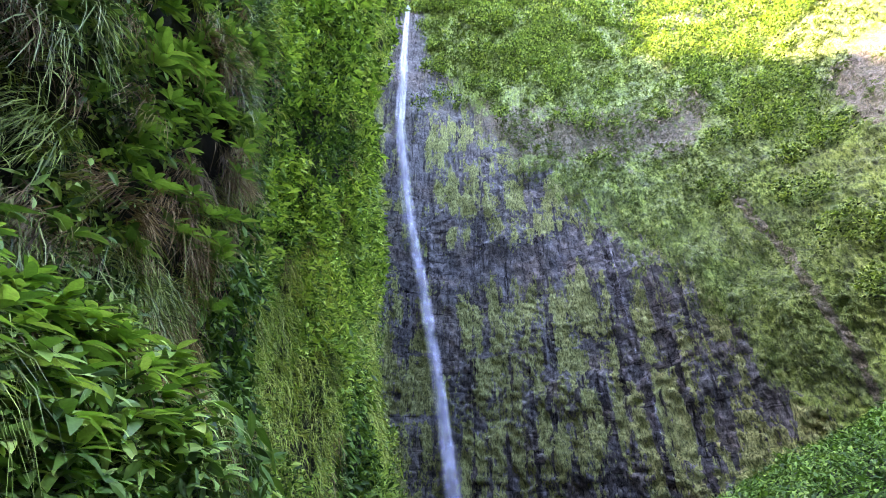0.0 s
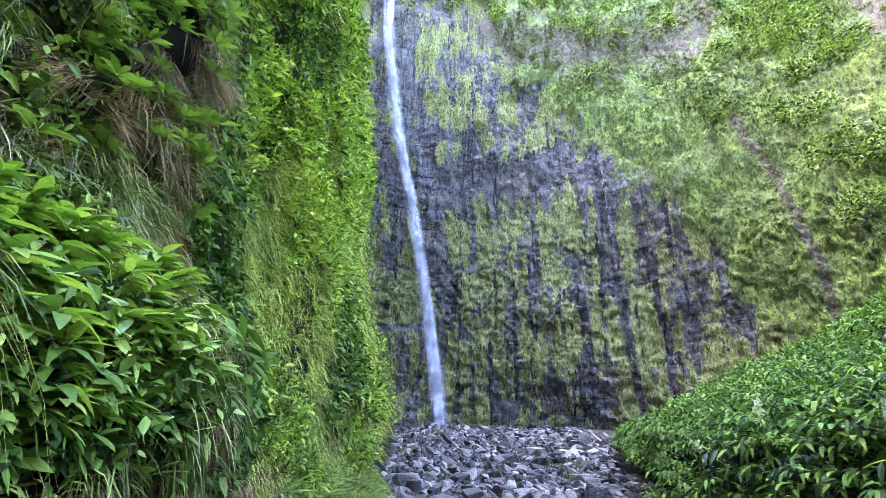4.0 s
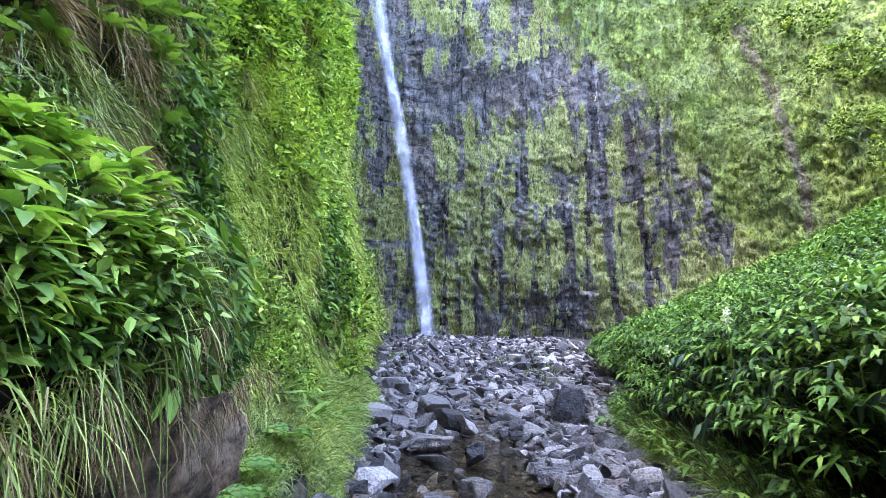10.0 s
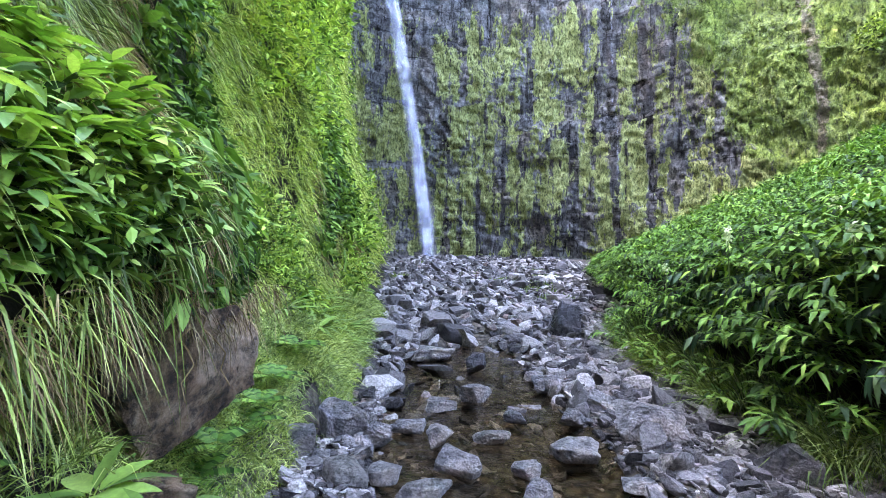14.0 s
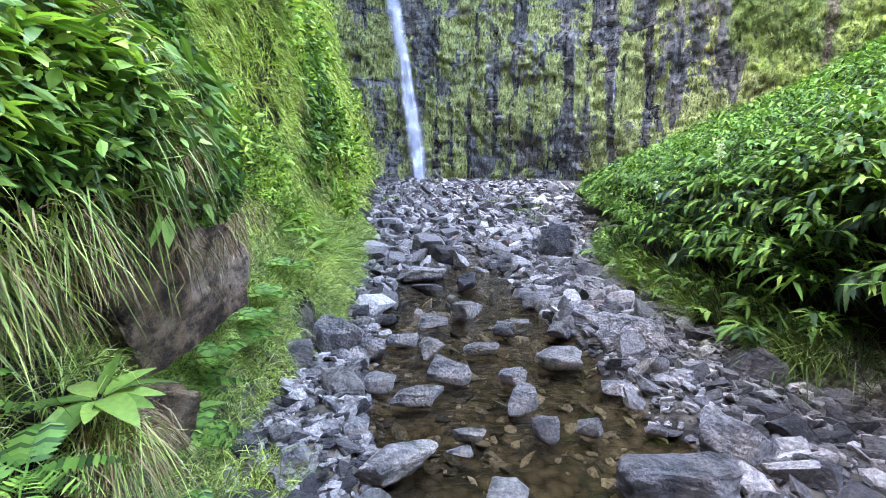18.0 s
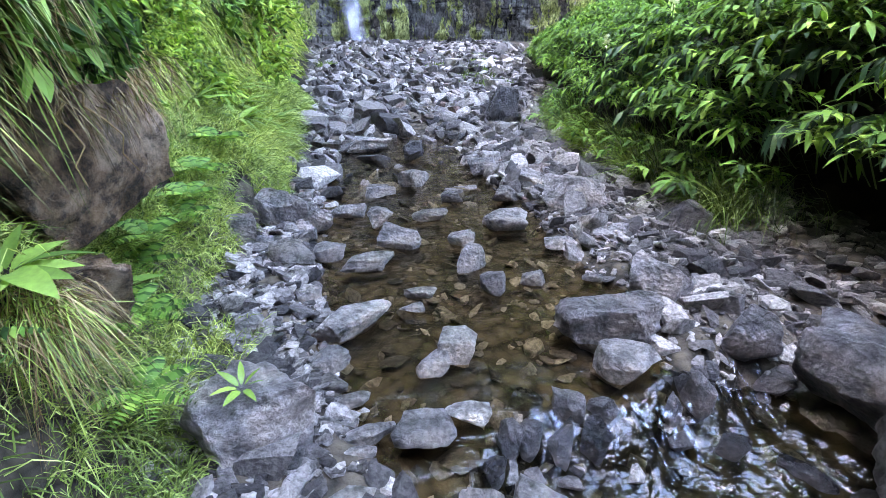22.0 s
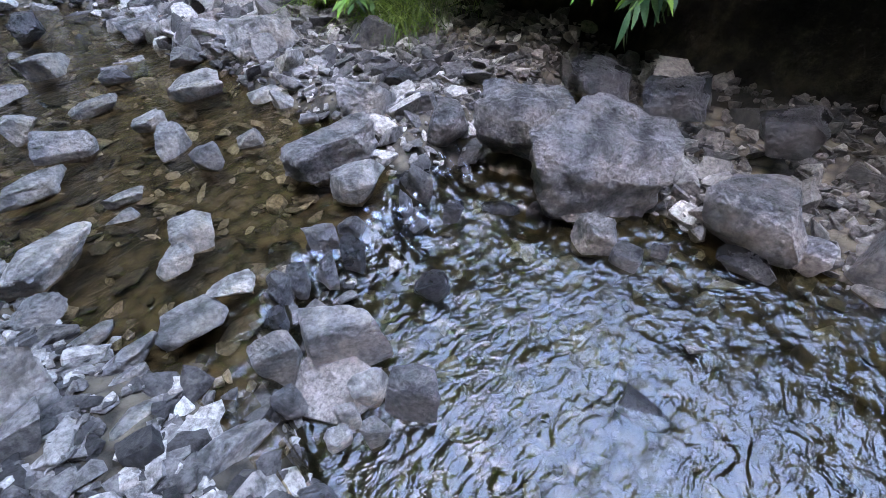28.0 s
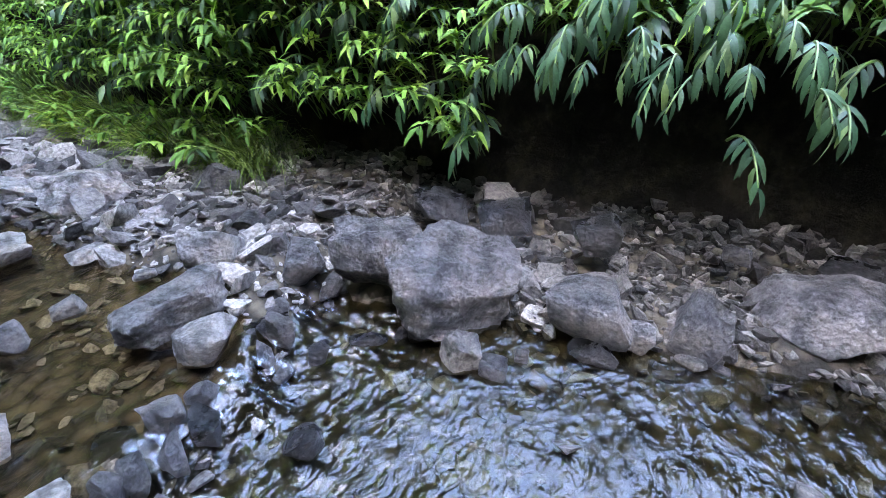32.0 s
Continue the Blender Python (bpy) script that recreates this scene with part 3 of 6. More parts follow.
def build_water():
    xs, ys = axis([(-1.3, 2.0, 0.06)]), axis([(0.3, 9.6, 0.06)])
    gx, gy = np.meshgrid(xs, ys, indexing="ij")
    z = 0.0 * gx + 0.002 * np.sin(gx * 9 + gy * 5)
    lip = smooth(-0.02, 0.3, water_border(gx) - gy) * smooth(-0.3, 0.1, gx)
    v = np.stack([gx, gy, z - 0.1 * lip], -1).reshape(-1, 3)
    f = grid_faces(len(xs), len(ys))
    keep = (lip.reshape(-1)[f] < 0.06).all(1)
    ob = put("upper_pool_water", np_mesh("upper_pool_water", v, f[keep], True), M_POOL, label="shallow clear brown pool between stones", category="water", kind="structure")
    ob.visible_shadow = False
    xs, ys = axis([(-0.2, 3.2, 0.018)]), axis([(-6, -1.4, 0.1), (-1.4, 2.4, 0.018)])
    gx, gy = np.meshgrid(xs, ys, indexing="ij")
    wx, wy = gx + 0.25 * fbm(gx * 1.7, gy * 1.7, 5.0, 2), gy + 0.25 * fbm(gx * 1.7 + 9, gy * 1.7, 6.0, 2)
    quick = smooth(0.35, 1.5, gy + 0.25 * gx - 0.3)
    z = -0.19 + 0.07 * quick * (fbm(wx * 4, wy * 4, 2.0, 3) - 0.5) + (0.005 + 0.058 * quick) * (fbm(wx * 12, wy * 6, 3.0, 2) - 0.5) + (0.0018 + 0.014 * quick) * (vnoise(wx * 30, wy * 15, 3.0) - 0.5)
    chute = smooth(0.26, 0.0, water_border(gx) - gy) * smooth(-0.3, 0.1, gx)
    wild = smooth(0.75, 0.0, water_border(gx) - gy)
    z = z + 0.19 * chute + 0.09 * wild * (fbm(wx * 11, wy * 7, 8.0, 3) - 0.5) + 0.016 * wild * (vnoise(wx * 38, wy * 22, 9.0) - 0.5)
    v = np.stack([gx, gy, z], -1).reshape(-1, 3)
    f = grid_faces(len(xs), len(ys))
    keep = ((water_border(gx) - gy).reshape(-1)[f] > -0.03).all(1)
    ob = put("lower_run_water", np_mesh("lower_run_water", v, f[keep], True), M_RAPID, label="rippling stream water reflecting the pale sky", category="water", kind="structure")
    ob.visible_shadow = False


build_water()


# ---- stones ----
def ico(sub):
    bm = bmesh.new()
    bmesh.ops.create_icosphere(bm, subdivisions=sub, radius=1.0)
    v = np.array([p.co[:] for p in bm.verts])
    f = np.array([[p.index for p in q.verts] for q in bm.faces])
    bm.free()
    return v, f


ICO = {k: ico(k) for k in (1, 2, 3, 4, 5)}


def rock_shape(seed, sub=3, cuts=11, rough=0.06, deep=(0.5, 0.95)):
    """A broken basalt block: a ball cut by flat planes, with worn edges, chipped steps and a pitted face."""
    r = np.random.default_rng(seed)
    v, f = ICO[sub]
    v = np.sign(v) * np.abs(v) ** 0.8 * 1.25
    n = r.normal(size=(cuts, 3))
    n /= np.linalg.norm(n, axis=1)[:, None]
    # a few cuts follow the grain of the rock, nearly square to one another
    n[::2] = np.eye(3)[r.integers(0, 3, len(n[::2]))] * r.choice([-1, 1], (len(n[::2]), 1)) + 0.28 * n[::2]
    n[0] = (0.3 * r.normal(), 0.3 * r.normal(), 1.0)
    n /= np.linalg.norm(n, axis=1)[:, None]
    for k in range(cuts):
        over = np.maximum(v @ n[k] - r.uniform(*deep), 0)
        v = v - over[:, None] * n[k] * 0.985
    o = r.uniform(0, 40, 3)
    bump = fbm(v[:, 0] * 1.4 + o[0], v[:, 1] * 1.4 + o[1], v[:, 2] * 1.4 + o[2], 3) - 0.5
    fine = fbm(v[:, 0] * 7 + o[1], v[:, 1] * 7 + o[2], v[:, 2] * 7 + o[0], 2) - 0.5
    chip = np.floor(fbm(v[:, 0] * 2.6 + o[2], v[:, 1] * 2.2, v[:, 2] * 3.0 + o[1], 2) * 9) / 9 - 0.5
    v = v * (1 + rough * 2.4 * bump + rough * 0.9 * fine + rough * 1.5 * chip)[:, None]
    lo, hi = v.min(0), v.max(0)
    return (v - (lo + hi) / 2) / (hi - lo), f


def stone_mesh(seed, sub=3, cuts=11, rough=0.06, deep=(0.5, 0.95)):
    v, f = rock_shape(seed, sub, cuts, rough, deep)
    me = np_mesh("stone", v, f, True)
    me.set_sharp_from_angle(angle=radians(24))
    return me


def tone_material(tone, name):
    """Stone of a given lightness: dark wet basalt to pale dry basalt."""
    def build(n, b):
        v = n.coords()
        k = 0.04 + 0.39 * tone
        base = (k * (1.0 + 0.05 * tone), k * 0.95, k * (1.0 - 0.16 * tone))
        shade = n.ramp(n.random(), [(0.0, (0.6,)), (0.5, (0.95,)), (1.0, (1.25,))])
        blotch = n.ramp(n.noise(v, 6.0, 8, 0.62), [(0.4, (0.4,)), (0.47, (0.8,)), (0.55, (1.1,)), (0.66, (1.3,))])
        grain = n.ramp(n.noise(v, 40.0, 6, 0.7), [(0.38, (0.7,)), (0.5, (1.0,)), (0.62, (1.2,))])
        col = n.mix(1.0, n.mix(1.0, n.mix(1.0, base, shade, "MULTIPLY"), blotch, "MULTIPLY"), grain, "MULTIPLY")
        vein = n.ramp(n.noise(n.coords((1, 1, 1.6)), 2.6, 8, 0.65, 0.3), [(0.45, (1.0,)), (0.49, (0.4,)), (0.53, (1.0,))])
        col = n.mix(0.35, col, vein, "MULTIPLY")
        tan = n.ramp(n.noise(v, 3.5, 6), [(0.46, (0.0,)), (0.6, (1.0,))])
        col = n.mix(n.math("MULTIPLY", tan, 0.4), col, n.mix(1.0, col, (1.25, 1.0, 0.74), "MULTIPLY"))
        n.link(col, b.inputs["Base Color"])
        n.link(n.ramp(n.noise(v, 4.0, 5), [(0.4, (0.2 + 0.4 * tone,)), (0.58, (0.45 + 0.35 * tone,))]), b.inputs["Roughness"])
        pit = n.add("ShaderNodeTexVoronoi")
        pit.inputs["Scale"].default_value = 34.0
        n.link(v, pit.inputs["Vector"])
        h = n.math("ADD", n.noise(v, 14.0, 10, 0.75), n.math("MULTIPLY", pit.outputs["Distance"], 0.3))
        h = n.math("ADD", h, n.math("MULTIPLY", vein, 0.15))
        n.bump(b, h, 1.0, 0.2)
    return material(name, build, 0.6, 0.5)


TONES = [tone_material(t, w + "_basalt") for t, w in ((0.05, "black"), (0.25, "dark"), (0.42, "grey"), (0.75, "light_grey"), (0.98, "pale"))]
TONE_WORDS = ("near-black", "dark grey", "bluish grey", "light grey", "pale dry")
ROCKS = []


def rock(x, y, z, w, d, h, yaw, tone, cuts=12):
    """One stone of the stream: centre, base height, width, depth, height, turn, lightness."""
    i = len(ROCKS)
    k = min(4, int(tone * 5))
    big = w > 0.3
    me = stone_mesh(100 + i, 5 if w > 0.45 else 4 if w > 0.2 else 3, 10 + i % 6, 0.13 if w > 0.45 else 0.1, (0.68, 1.0) if w > 0.5 else (0.55, 0.95))
    me.transform(pose(0, 0, 0, 9 * math.sin(i), 9 * math.cos(2 * i), 0))
    me.materials.append(TONES[k])
    name = "boulder" if big else "stone"
    ob = put(name, me, None, label=f"{TONE_WORDS[k]} angular basalt {name} lying in the stream bed", category=name, group="stones of the stream")
    sink = 0.22 * h
    me.transform(Matrix.Diagonal((w, d * 1.05, h + sink, 1)))
    ob.matrix_world = pose(x, y, z - sink + (h + sink) / 2, 0, 0, yaw)
    ROCKS.append((x, y, max(w, d) / 2))
    return ob


# Tones at the right bank are lowered to carry its shade.
rock(2.14, 1.04, -0.20, 0.83, 0.58, 0.54, -64, 0.46)
rock(1.99, 9.33, 0.02, 0.74, 0.44, 0.84, -12, 0.12)
rock(2.88, -0.87, -0.20, 0.73, 0.44, 0.40, -106, 0.46)
rock(-0.56, 7.65, 0.00, 0.68, 0.51, 0.23, 4, 0.66)
rock(1.68, 4.27, 0.02, 0.64, 0.48, 0.35, -21, 0.65)
rock(2.13, 1.56, -0.08, 0.62, 0.44, 0.47, -54, 0.46)
rock(0.05, 12.02, 0.02, 0.61, 0.46, 0.37, 0, 0.50)
rock(1.11, 2.20, -0.02, 0.59, 0.33, 0.26, -11, 0.55)
rock(-0.33, 2.36, 0.00, 0.53, 0.16, 0.16, 37, 0.98)
rock(-1.20, 9.02, 0.00, 0.52, 0.39, 0.42, 7, 0.60)
rock(-0.69, 1.55, 0.00, 0.51, 0.41, 0.35, 25, 0.77)
rock(2.34, 0.23, -0.15, 0.45, 0.34, 0.31, -82, 0.46)
rock(0.90, 10.14, 0.02, 0.44, 0.33, 0.38, -5, 0.55)
rock(2.38, 3.52, 0.04, 0.43, 0.32, 0.33, -34, 0.30)
rock(-1.11, 4.06, 0.00, 0.42, 0.32, 0.42, 16, 0.56)
rock(0.10, 5.47, 0.00, 0.41, 0.31, 0.20, -1, 0.86)
rock(0.90, 3.89, 0.00, 0.41, 0.30, 0.16, -12, 0.75)
rock(1.05, 5.92, 0.02, 0.40, 0.30, 0.20, -10, 0.40)
rock(3.69, 8.88, 0.03, 0.40, 0.30, 0.44, -23, 0.50)
rock(-0.31, 3.18, 0.00, 0.40, 0.16, 0.12, 7, 0.91)
rock(2.78, 1.46, 0.10, 0.39, 0.30, 0.24, -60, 0.15)
rock(-0.58, 4.38, 0.00, 0.39, 0.12, 0.12, 8, 0.79)
rock(2.79, 10.70, 0.02, 0.39, 0.29, 0.33, -15, 0.25)
rock(0.47, 1.10, -0.17, 0.38, 0.19, 0.27, -32, 0.65)
rock(1.60, 2.48, 0.02, 0.38, 0.29, 0.33, -32, 0.60)
rock(-1.15, 3.61, 0.00, 0.38, 0.19, 0.12, 18, 0.65)
rock(2.92, 1.60, 0.08, 0.37, 0.27, 0.18, -61, 0.12)
rock(2.83, 0.97, 0.10, 0.37, 0.27, 0.22, -69, 0.01)
rock(-0.06, 3.59, 0.00, 0.36, 0.18, 0.18, -18, 0.77)
rock(-0.29, 5.06, 0.00, 0.36, 0.19, 0.11, 3, 0.77)
rock(2.05, 3.70, 0.03, 0.36, 0.27, 0.12, -29, 0.72)
rock(2.72, 6.26, 0.03, 0.35, 0.26, 0.26, -24, 0.50)
rock(0.22, 4.20, 0.00, 0.35, 0.15, 0.11, -2, 0.91)
rock(2.93, 0.36, 0.10, 0.34, 0.26, 0.19, -81, 0.01)
rock(1.47, 5.04, 0.02, 0.33, 0.25, 0.22, -17, 0.60)
rock(2.51, -0.31, -0.20, 0.33, 0.25, 0.36, -95, 0.40)
rock(-1.66, 4.60, 0.05, 0.32, 0.24, 0.38, 20, 0.20)
rock(0.96, 6.42, 0.00, 0.32, 0.24, 0.14, -9, 0.60)
rock(2.73, 4.44, 0.04, 0.31, 0.24, 0.17, -31, 0.75)
rock(0.15, 6.88, 0.00, 0.31, 0.23, 0.27, -1, 0.18)
rock(1.09, 4.70, 0.00, 0.31, 0.23, 0.15, -13, 0.65)
rock(1.06, 1.83, -0.06, 0.31, 0.23, 0.22, -29, 0.78)
rock(3.32, -1.04, 0.06, 0.30, 0.22, 0.10, -107, 0.12)
rock(-0.06, 0.90, 0.00, 0.29, 0.09, 0.09, 8, 0.77)
rock(1.85, 1.95, -0.02, 0.29, 0.22, 0.23, -43, 0.25)
rock(-1.36, 3.60, 0.05, 0.29, 0.21, 0.28, 21, 0.56)
rock(-0.85, 1.29, 0.00, 0.28, 0.08, 0.08, 35, 0.79)
rock(1.26, 3.42, 0.00, 0.28, 0.21, 0.09, -20, 0.60)
rock(1.35, 1.75, -0.12, 0.27, 0.21, 0.14, -37, 0.15)
rock(0.03, 1.51, 0.00, 0.27, 0.20, 0.09, 1, 0.71)
rock(-0.82, 4.05, 0.00, 0.27, 0.20, 0.23, 12, 0.77)
rock(1.72, 3.42, 0.02, 0.27, 0.20, 0.16, -26, 0.66)
rock(2.18, 0.15, -0.20, 0.26, 0.17, 0.09, -84, 0.15)
rock(-0.21, 1.52, 0.00, 0.25, 0.08, 0.08, 10, 0.65)
rock(-0.25, 4.08, 0.00, 0.25, 0.19, 0.18, 4, 0.89)
rock(0.46, 3.56, 0.00, 0.25, 0.19, 0.11, -7, 0.65)
rock(-0.26, 1.22, 0.00, 0.25, 0.10, 0.08, 15, 0.83)
rock(-1.01, 2.07, 0.00, 0.25, 0.17, 0.08, 27, 0.65)
rock(3.74, 6.11, 0.08, 0.25, 0.19, 0.34, -32, 0.35)
rock(-1.87, 2.51, 0.35, 0.25, 0.19, 0.20, 38, 0.12)
rock(-0.63, 3.41, 0.00, 0.25, 0.18, 0.12, 11, 0.77)
rock(0.50, 4.77, 0.00, 0.24, 0.18, 0.11, -6, 0.30)
rock(-0.93, 2.84, 0.00, 0.24, 0.18, 0.10, 19, 0.84)
rock(1.79, 0.77, -0.20, 0.24, 0.18, 0.17, -67, 0.60)
rock(1.87, 2.27, 0.00, 0.24, 0.18, 0.22, -39, 0.24)
rock(0.07, 2.71, 0.00, 0.23, 0.09, 0.07, 0, 0.95)
rock(1.16, 0.10, -0.25, 0.23, 0.11, 0.08, -80, 0.30)
rock(0.24, 2.07, 0.00, 0.23, 0.17, 0.14, -5, 0.91)
rock(0.46, 3.10, 0.00, 0.23, 0.17, 0.19, -8, 0.65)
rock(2.16, 2.85, 0.03, 0.22, 0.17, 0.07, -38, 0.49)
rock(3.05, 5.89, 0.05, 0.22, 0.17, 0.36, -28, 0.35)
rock(1.66, 1.31, -0.20, 0.22, 0.07, 0.07, -52, 0.12)
rock(0.23, 1.60, 0.00, 0.22, 0.12, 0.07, -7, 0.98)
rock(-0.27, 1.43, 0.00, 0.21, 0.06, 0.06, 13, 0.98)
rock(-0.43, 2.03, 0.00, 0.21, 0.15, 0.10, 14, 0.77)
rock(0.52, 0.72, -0.20, 0.21, 0.15, 0.24, -35, 0.50)
rock(-0.90, 2.29, 0.00, 0.20, 0.15, 0.19, 22, 0.77)
rock(-1.15, 1.52, 0.00, 0.20, 0.06, 0.06, 39, 0.79)
rock(-0.30, 1.74, 0.00, 0.19, 0.06, 0.06, 12, 0.98)
rock(-0.70, 2.39, 0.00, 0.19, 0.14, 0.09, 18, 0.84)
rock(0.95, 1.10, -0.20, 0.18, 0.14, 0.13, -40, 0.12)
rock(0.10, 1.96, 0.00, 0.18, 0.14, 0.09, -1, 0.98)
rock(0.69, 1.61, -0.10, 0.18, 0.14, 0.21, -22, 0.45)
rock(2.36, -0.04, -0.18, 0.18, 0.14, 0.17, -89, 0.49)
rock(0.87, 2.83, 0.00, 0.18, 0.13, 0.11, -16, 0.60)
rock(0.01, 2.54, 0.00, 0.18, 0.07, 0.05, 1, 0.95)
rock(0.56, 2.73, 0.00, 0.18, 0.13, 0.15, -11, 0.50)
rock(3.13, -0.45, 0.10, 0.17, 0.13, 0.11, -97, 0.28)
rock(0.53, 1.74, -0.10, 0.17, 0.13, 0.10, -16, 0.15)
rock(0.21, 1.10, -0.10, 0.17, 0.07, 0.27, -9, 0.98)
rock(2.36, -0.31, -0.20, 0.17, 0.08, 0.06, -96, 0.66)
rock(-0.35, 1.08, 0.00, 0.17, 0.05, 0.05, 21, 0.84)
rock(-0.65, 2.69, 0.00, 0.17, 0.13, 0.13, 15, 0.98)
rock(1.91, 1.00, -0.20, 0.16, 0.10, 0.05, -63, 0.48)
rock(-0.82, 1.39, 0.00, 0.16, 0.05, 0.05, 33, 0.84)
rock(-1.09, 1.43, 0.00, 0.16, 0.05, 0.05, 39, 0.79)
rock(0.43, 0.86, -0.20, 0.15, 0.11, 0.15, -25, 0.98)
rock(1.78, 0.58, -0.20, 0.15, 0.11, 0.11, -73, 0.28)
rock(-0.50, 1.28, 0.00, 0.15, 0.04, 0.04, 24, 0.89)
rock(1.73, -0.78, -0.24, 0.14, 0.11, 0.13, -113, 0.98)
rock(1.30, 2.82, 0.00, 0.14, 0.10, 0.05, -24, 0.50)
rock(1.41, 1.44, -0.16, 0.12, 0.09, 0.10, -44, 0.10)
rock(2.38, -0.45, -0.20, 0.11, 0.04, 0.04, -99, 0.25)
rock(-1.28, 2.63, 0.02, 0.10, 0.07, 0.11, 27, 0.77)
rock(0.23, 0.79, -0.20, 0.10, 0.07, 0.09, -13, 0.98)
rock(0.35, 0.71, -0.20, 0.10, 0.07, 0.15, -24, 0.98)
rock(1.40, -0.49, -0.22, 0.09, 0.03, 0.03, -108, 0.12)
rock(1.96, 0.49, -0.19, 0.09, 0.07, 0.09, -72, 0.25)
rock(-1.29, 1.28, 0.05, 0.09, 0.07, 0.14, 47, 0.12)
rock(0.30, 0.83, -0.20, 0.09, 0.07, 0.14, -18, 0.98)
rock(-0.47, 1.41, 0.00, 0.08, 0.03, 0.03, 21, 0.98)
rock(-0.38, 1.58, 0.00, 0.07, 0.05, 0.11, 16, 0.98)
rock(1.57, -0.58, -0.22, 0.05, 0.03, 0.07, -109, 0.12)
rock(-0.13, 0.94, 0.00, 0.04, 0.03, 0.07, 12, 0.89)


def free_of_rocks(p, extra):
    """Which of the places p (n, 2) keep clear of the placed stones."""
    ok = np.ones(len(p), bool)
    for x, y, r in ROCKS:
        ok &= np.hypot(p[:, 0] - x, p[:, 1] - y) > r * 0.8 + extra
    return ok


def dryness(p):
    """0 in deep pool, 1 on the bars."""
    z = bed_height(p[:, 0], p[:, 1])
    low = (water_border(p[:, 0]) > p[:, 1]) & (p[:, 0] > 0)
    water = np.where(low, -0.2, 0.0) + np.maximum(0, p[:, 1] - 9) * 9
    return smooth(-0.1, 0.06, z - np.where(p[:, 1] > 9, 0 * z - 9, water))


def scatter_stones():
    r = np.random.default_rng(21)
    kinds = [stone_mesh(900 + k, 3, 11, 0.07, (0.42, 0.86)) for k in range(14)]
    dry = [k.copy() for k in kinds]
    for k, d in zip(kinds, dry):
        k.materials.append(M_STONE)
        d.materials.append(M_SHORE_STONE)
    made = 0
    p = np.stack([r.uniform(-2.2, 3.6, 9000), 0.4 + 13.0 * r.random(9000) ** 1.25], -1)
    p = p[(p[:, 0] > left_bank(p[:, 1]) - 0.1) & (p[:, 0] < right_bank(p[:, 1]) + 0.15)]
    d = dryness(p)
    p = p[r.random(len(p)) < 0.07 + 0.93 * d]
    taken = []
    p = p[~((water_border(p[:, 0]) > p[:, 1] - 0.1) & (p[:, 0] > 0.1) & (p[:, 0] < 2.3))]
    for q in p:
        s = 0.095 * math.exp(r.normal(0, 0.45)) * (1 + 0.09 * q[1])
        s = min(s, 0.34)
        if not free_of_rocks(q[None], s * 0.45)[0] or any((q[0] - a) ** 2 + (q[1] - b) ** 2 < (0.42 * (s + c)) ** 2 for a, b, c in taken):
            continue
        taken.append((q[0], q[1], s))
        z = float(bed_height(q[0], q[1]))
        m = pose(q[0], q[1], z + 0.16 * s, r.uniform(-20, 20), r.uniform(-20, 20), r.uniform(0, 360))
        m = m @ Matrix.Diagonal((s * r.uniform(0.9, 1.35), s * r.uniform(0.7, 1.0), s * r.uniform(0.45, 0.8), 1))
        shore = q[0] < 0.2 and q[1] < 5
        ob = put("stone", (dry if shore else kinds)[made % 14], None, label="small pale dry stone on the near shore" if shore else "small grey basalt stone on the stream bed", category="stone", group="stones of the stream")
        ob.matrix_world = m
        made += 1
        if made >= 260:
            break
    ROCKS.extend((a, b, c / 2) for a, b, c in taken)


scatter_stones()


def stone_field(name, n, area, size, sub, seed, label, grow=0.0, flat=0.6, avoid=True, wet=0.1, past=0.5, mat=None):
    """Loose stones that nobody could count, as one mesh."""
    r = np.random.default_rng(seed)
    shapes = [rock_shape(seed * 10 + k, sub, 10, 0.05, (0.42, 0.86)) for k in range(12)]
    x0, x1, y0, y1 = area
    p = np.stack([r.uniform(x0, x1, n), y0 + (y1 - y0) * r.random(n) ** 1.4], -1)
    p = p[(p[:, 0] > left_bank(p[:, 1]) - 0.3) & (p[:, 0] < right_bank(p[:, 1]) + past)]
    d = dryness(p)
    p = p[r.random(len(p)) < wet + (1 - wet) * d]
    if size > 0.045 and flat > 0.3:
        run = (water_border(p[:, 0]) > p[:, 1] - 0.05) & (p[:, 0] > 0.1) & (p[:, 0] < 2.2)
        p = p[~run | (p[:, 0] < 0.5)]
    if avoid:
        p = p[free_of_rocks(p, -0.01)]
    vs, fs, at = [], [], 0
    s = size * np.exp(r.normal(0, 0.45, len(p))) * (1 + grow * p[:, 1])
    z = ground_height(p[:, 0], p[:, 1]) if past > 0.6 else bed_height(p[:, 0], p[:, 1])
    for k in range(len(p)):
        v, f = shapes[k % 12]
        a = r.uniform(0, 6.283)
        t = r.normal(0, 0.3, 2)
        c, q = math.cos(a), math.sin(a)
        w = v * np.array([1.25, 0.9, flat]) * s[k]
        w = np.stack([c * w[:, 0] - q * w[:, 1], q * w[:, 0] + c * w[:, 1], w[:, 2] + t[0] * w[:, 0] + t[1] * w[:, 1]], -1)
        vs.append(w + (p[k, 0], p[k, 1], z[k] + 0.15 * s[k]))
        fs.append(f + at)
        at += len(v)
    put(name, np_mesh(name, np.concatenate(vs), np.concatenate(fs), False), mat or M_GRAVEL, label=label, category="stones", kind="stuff")


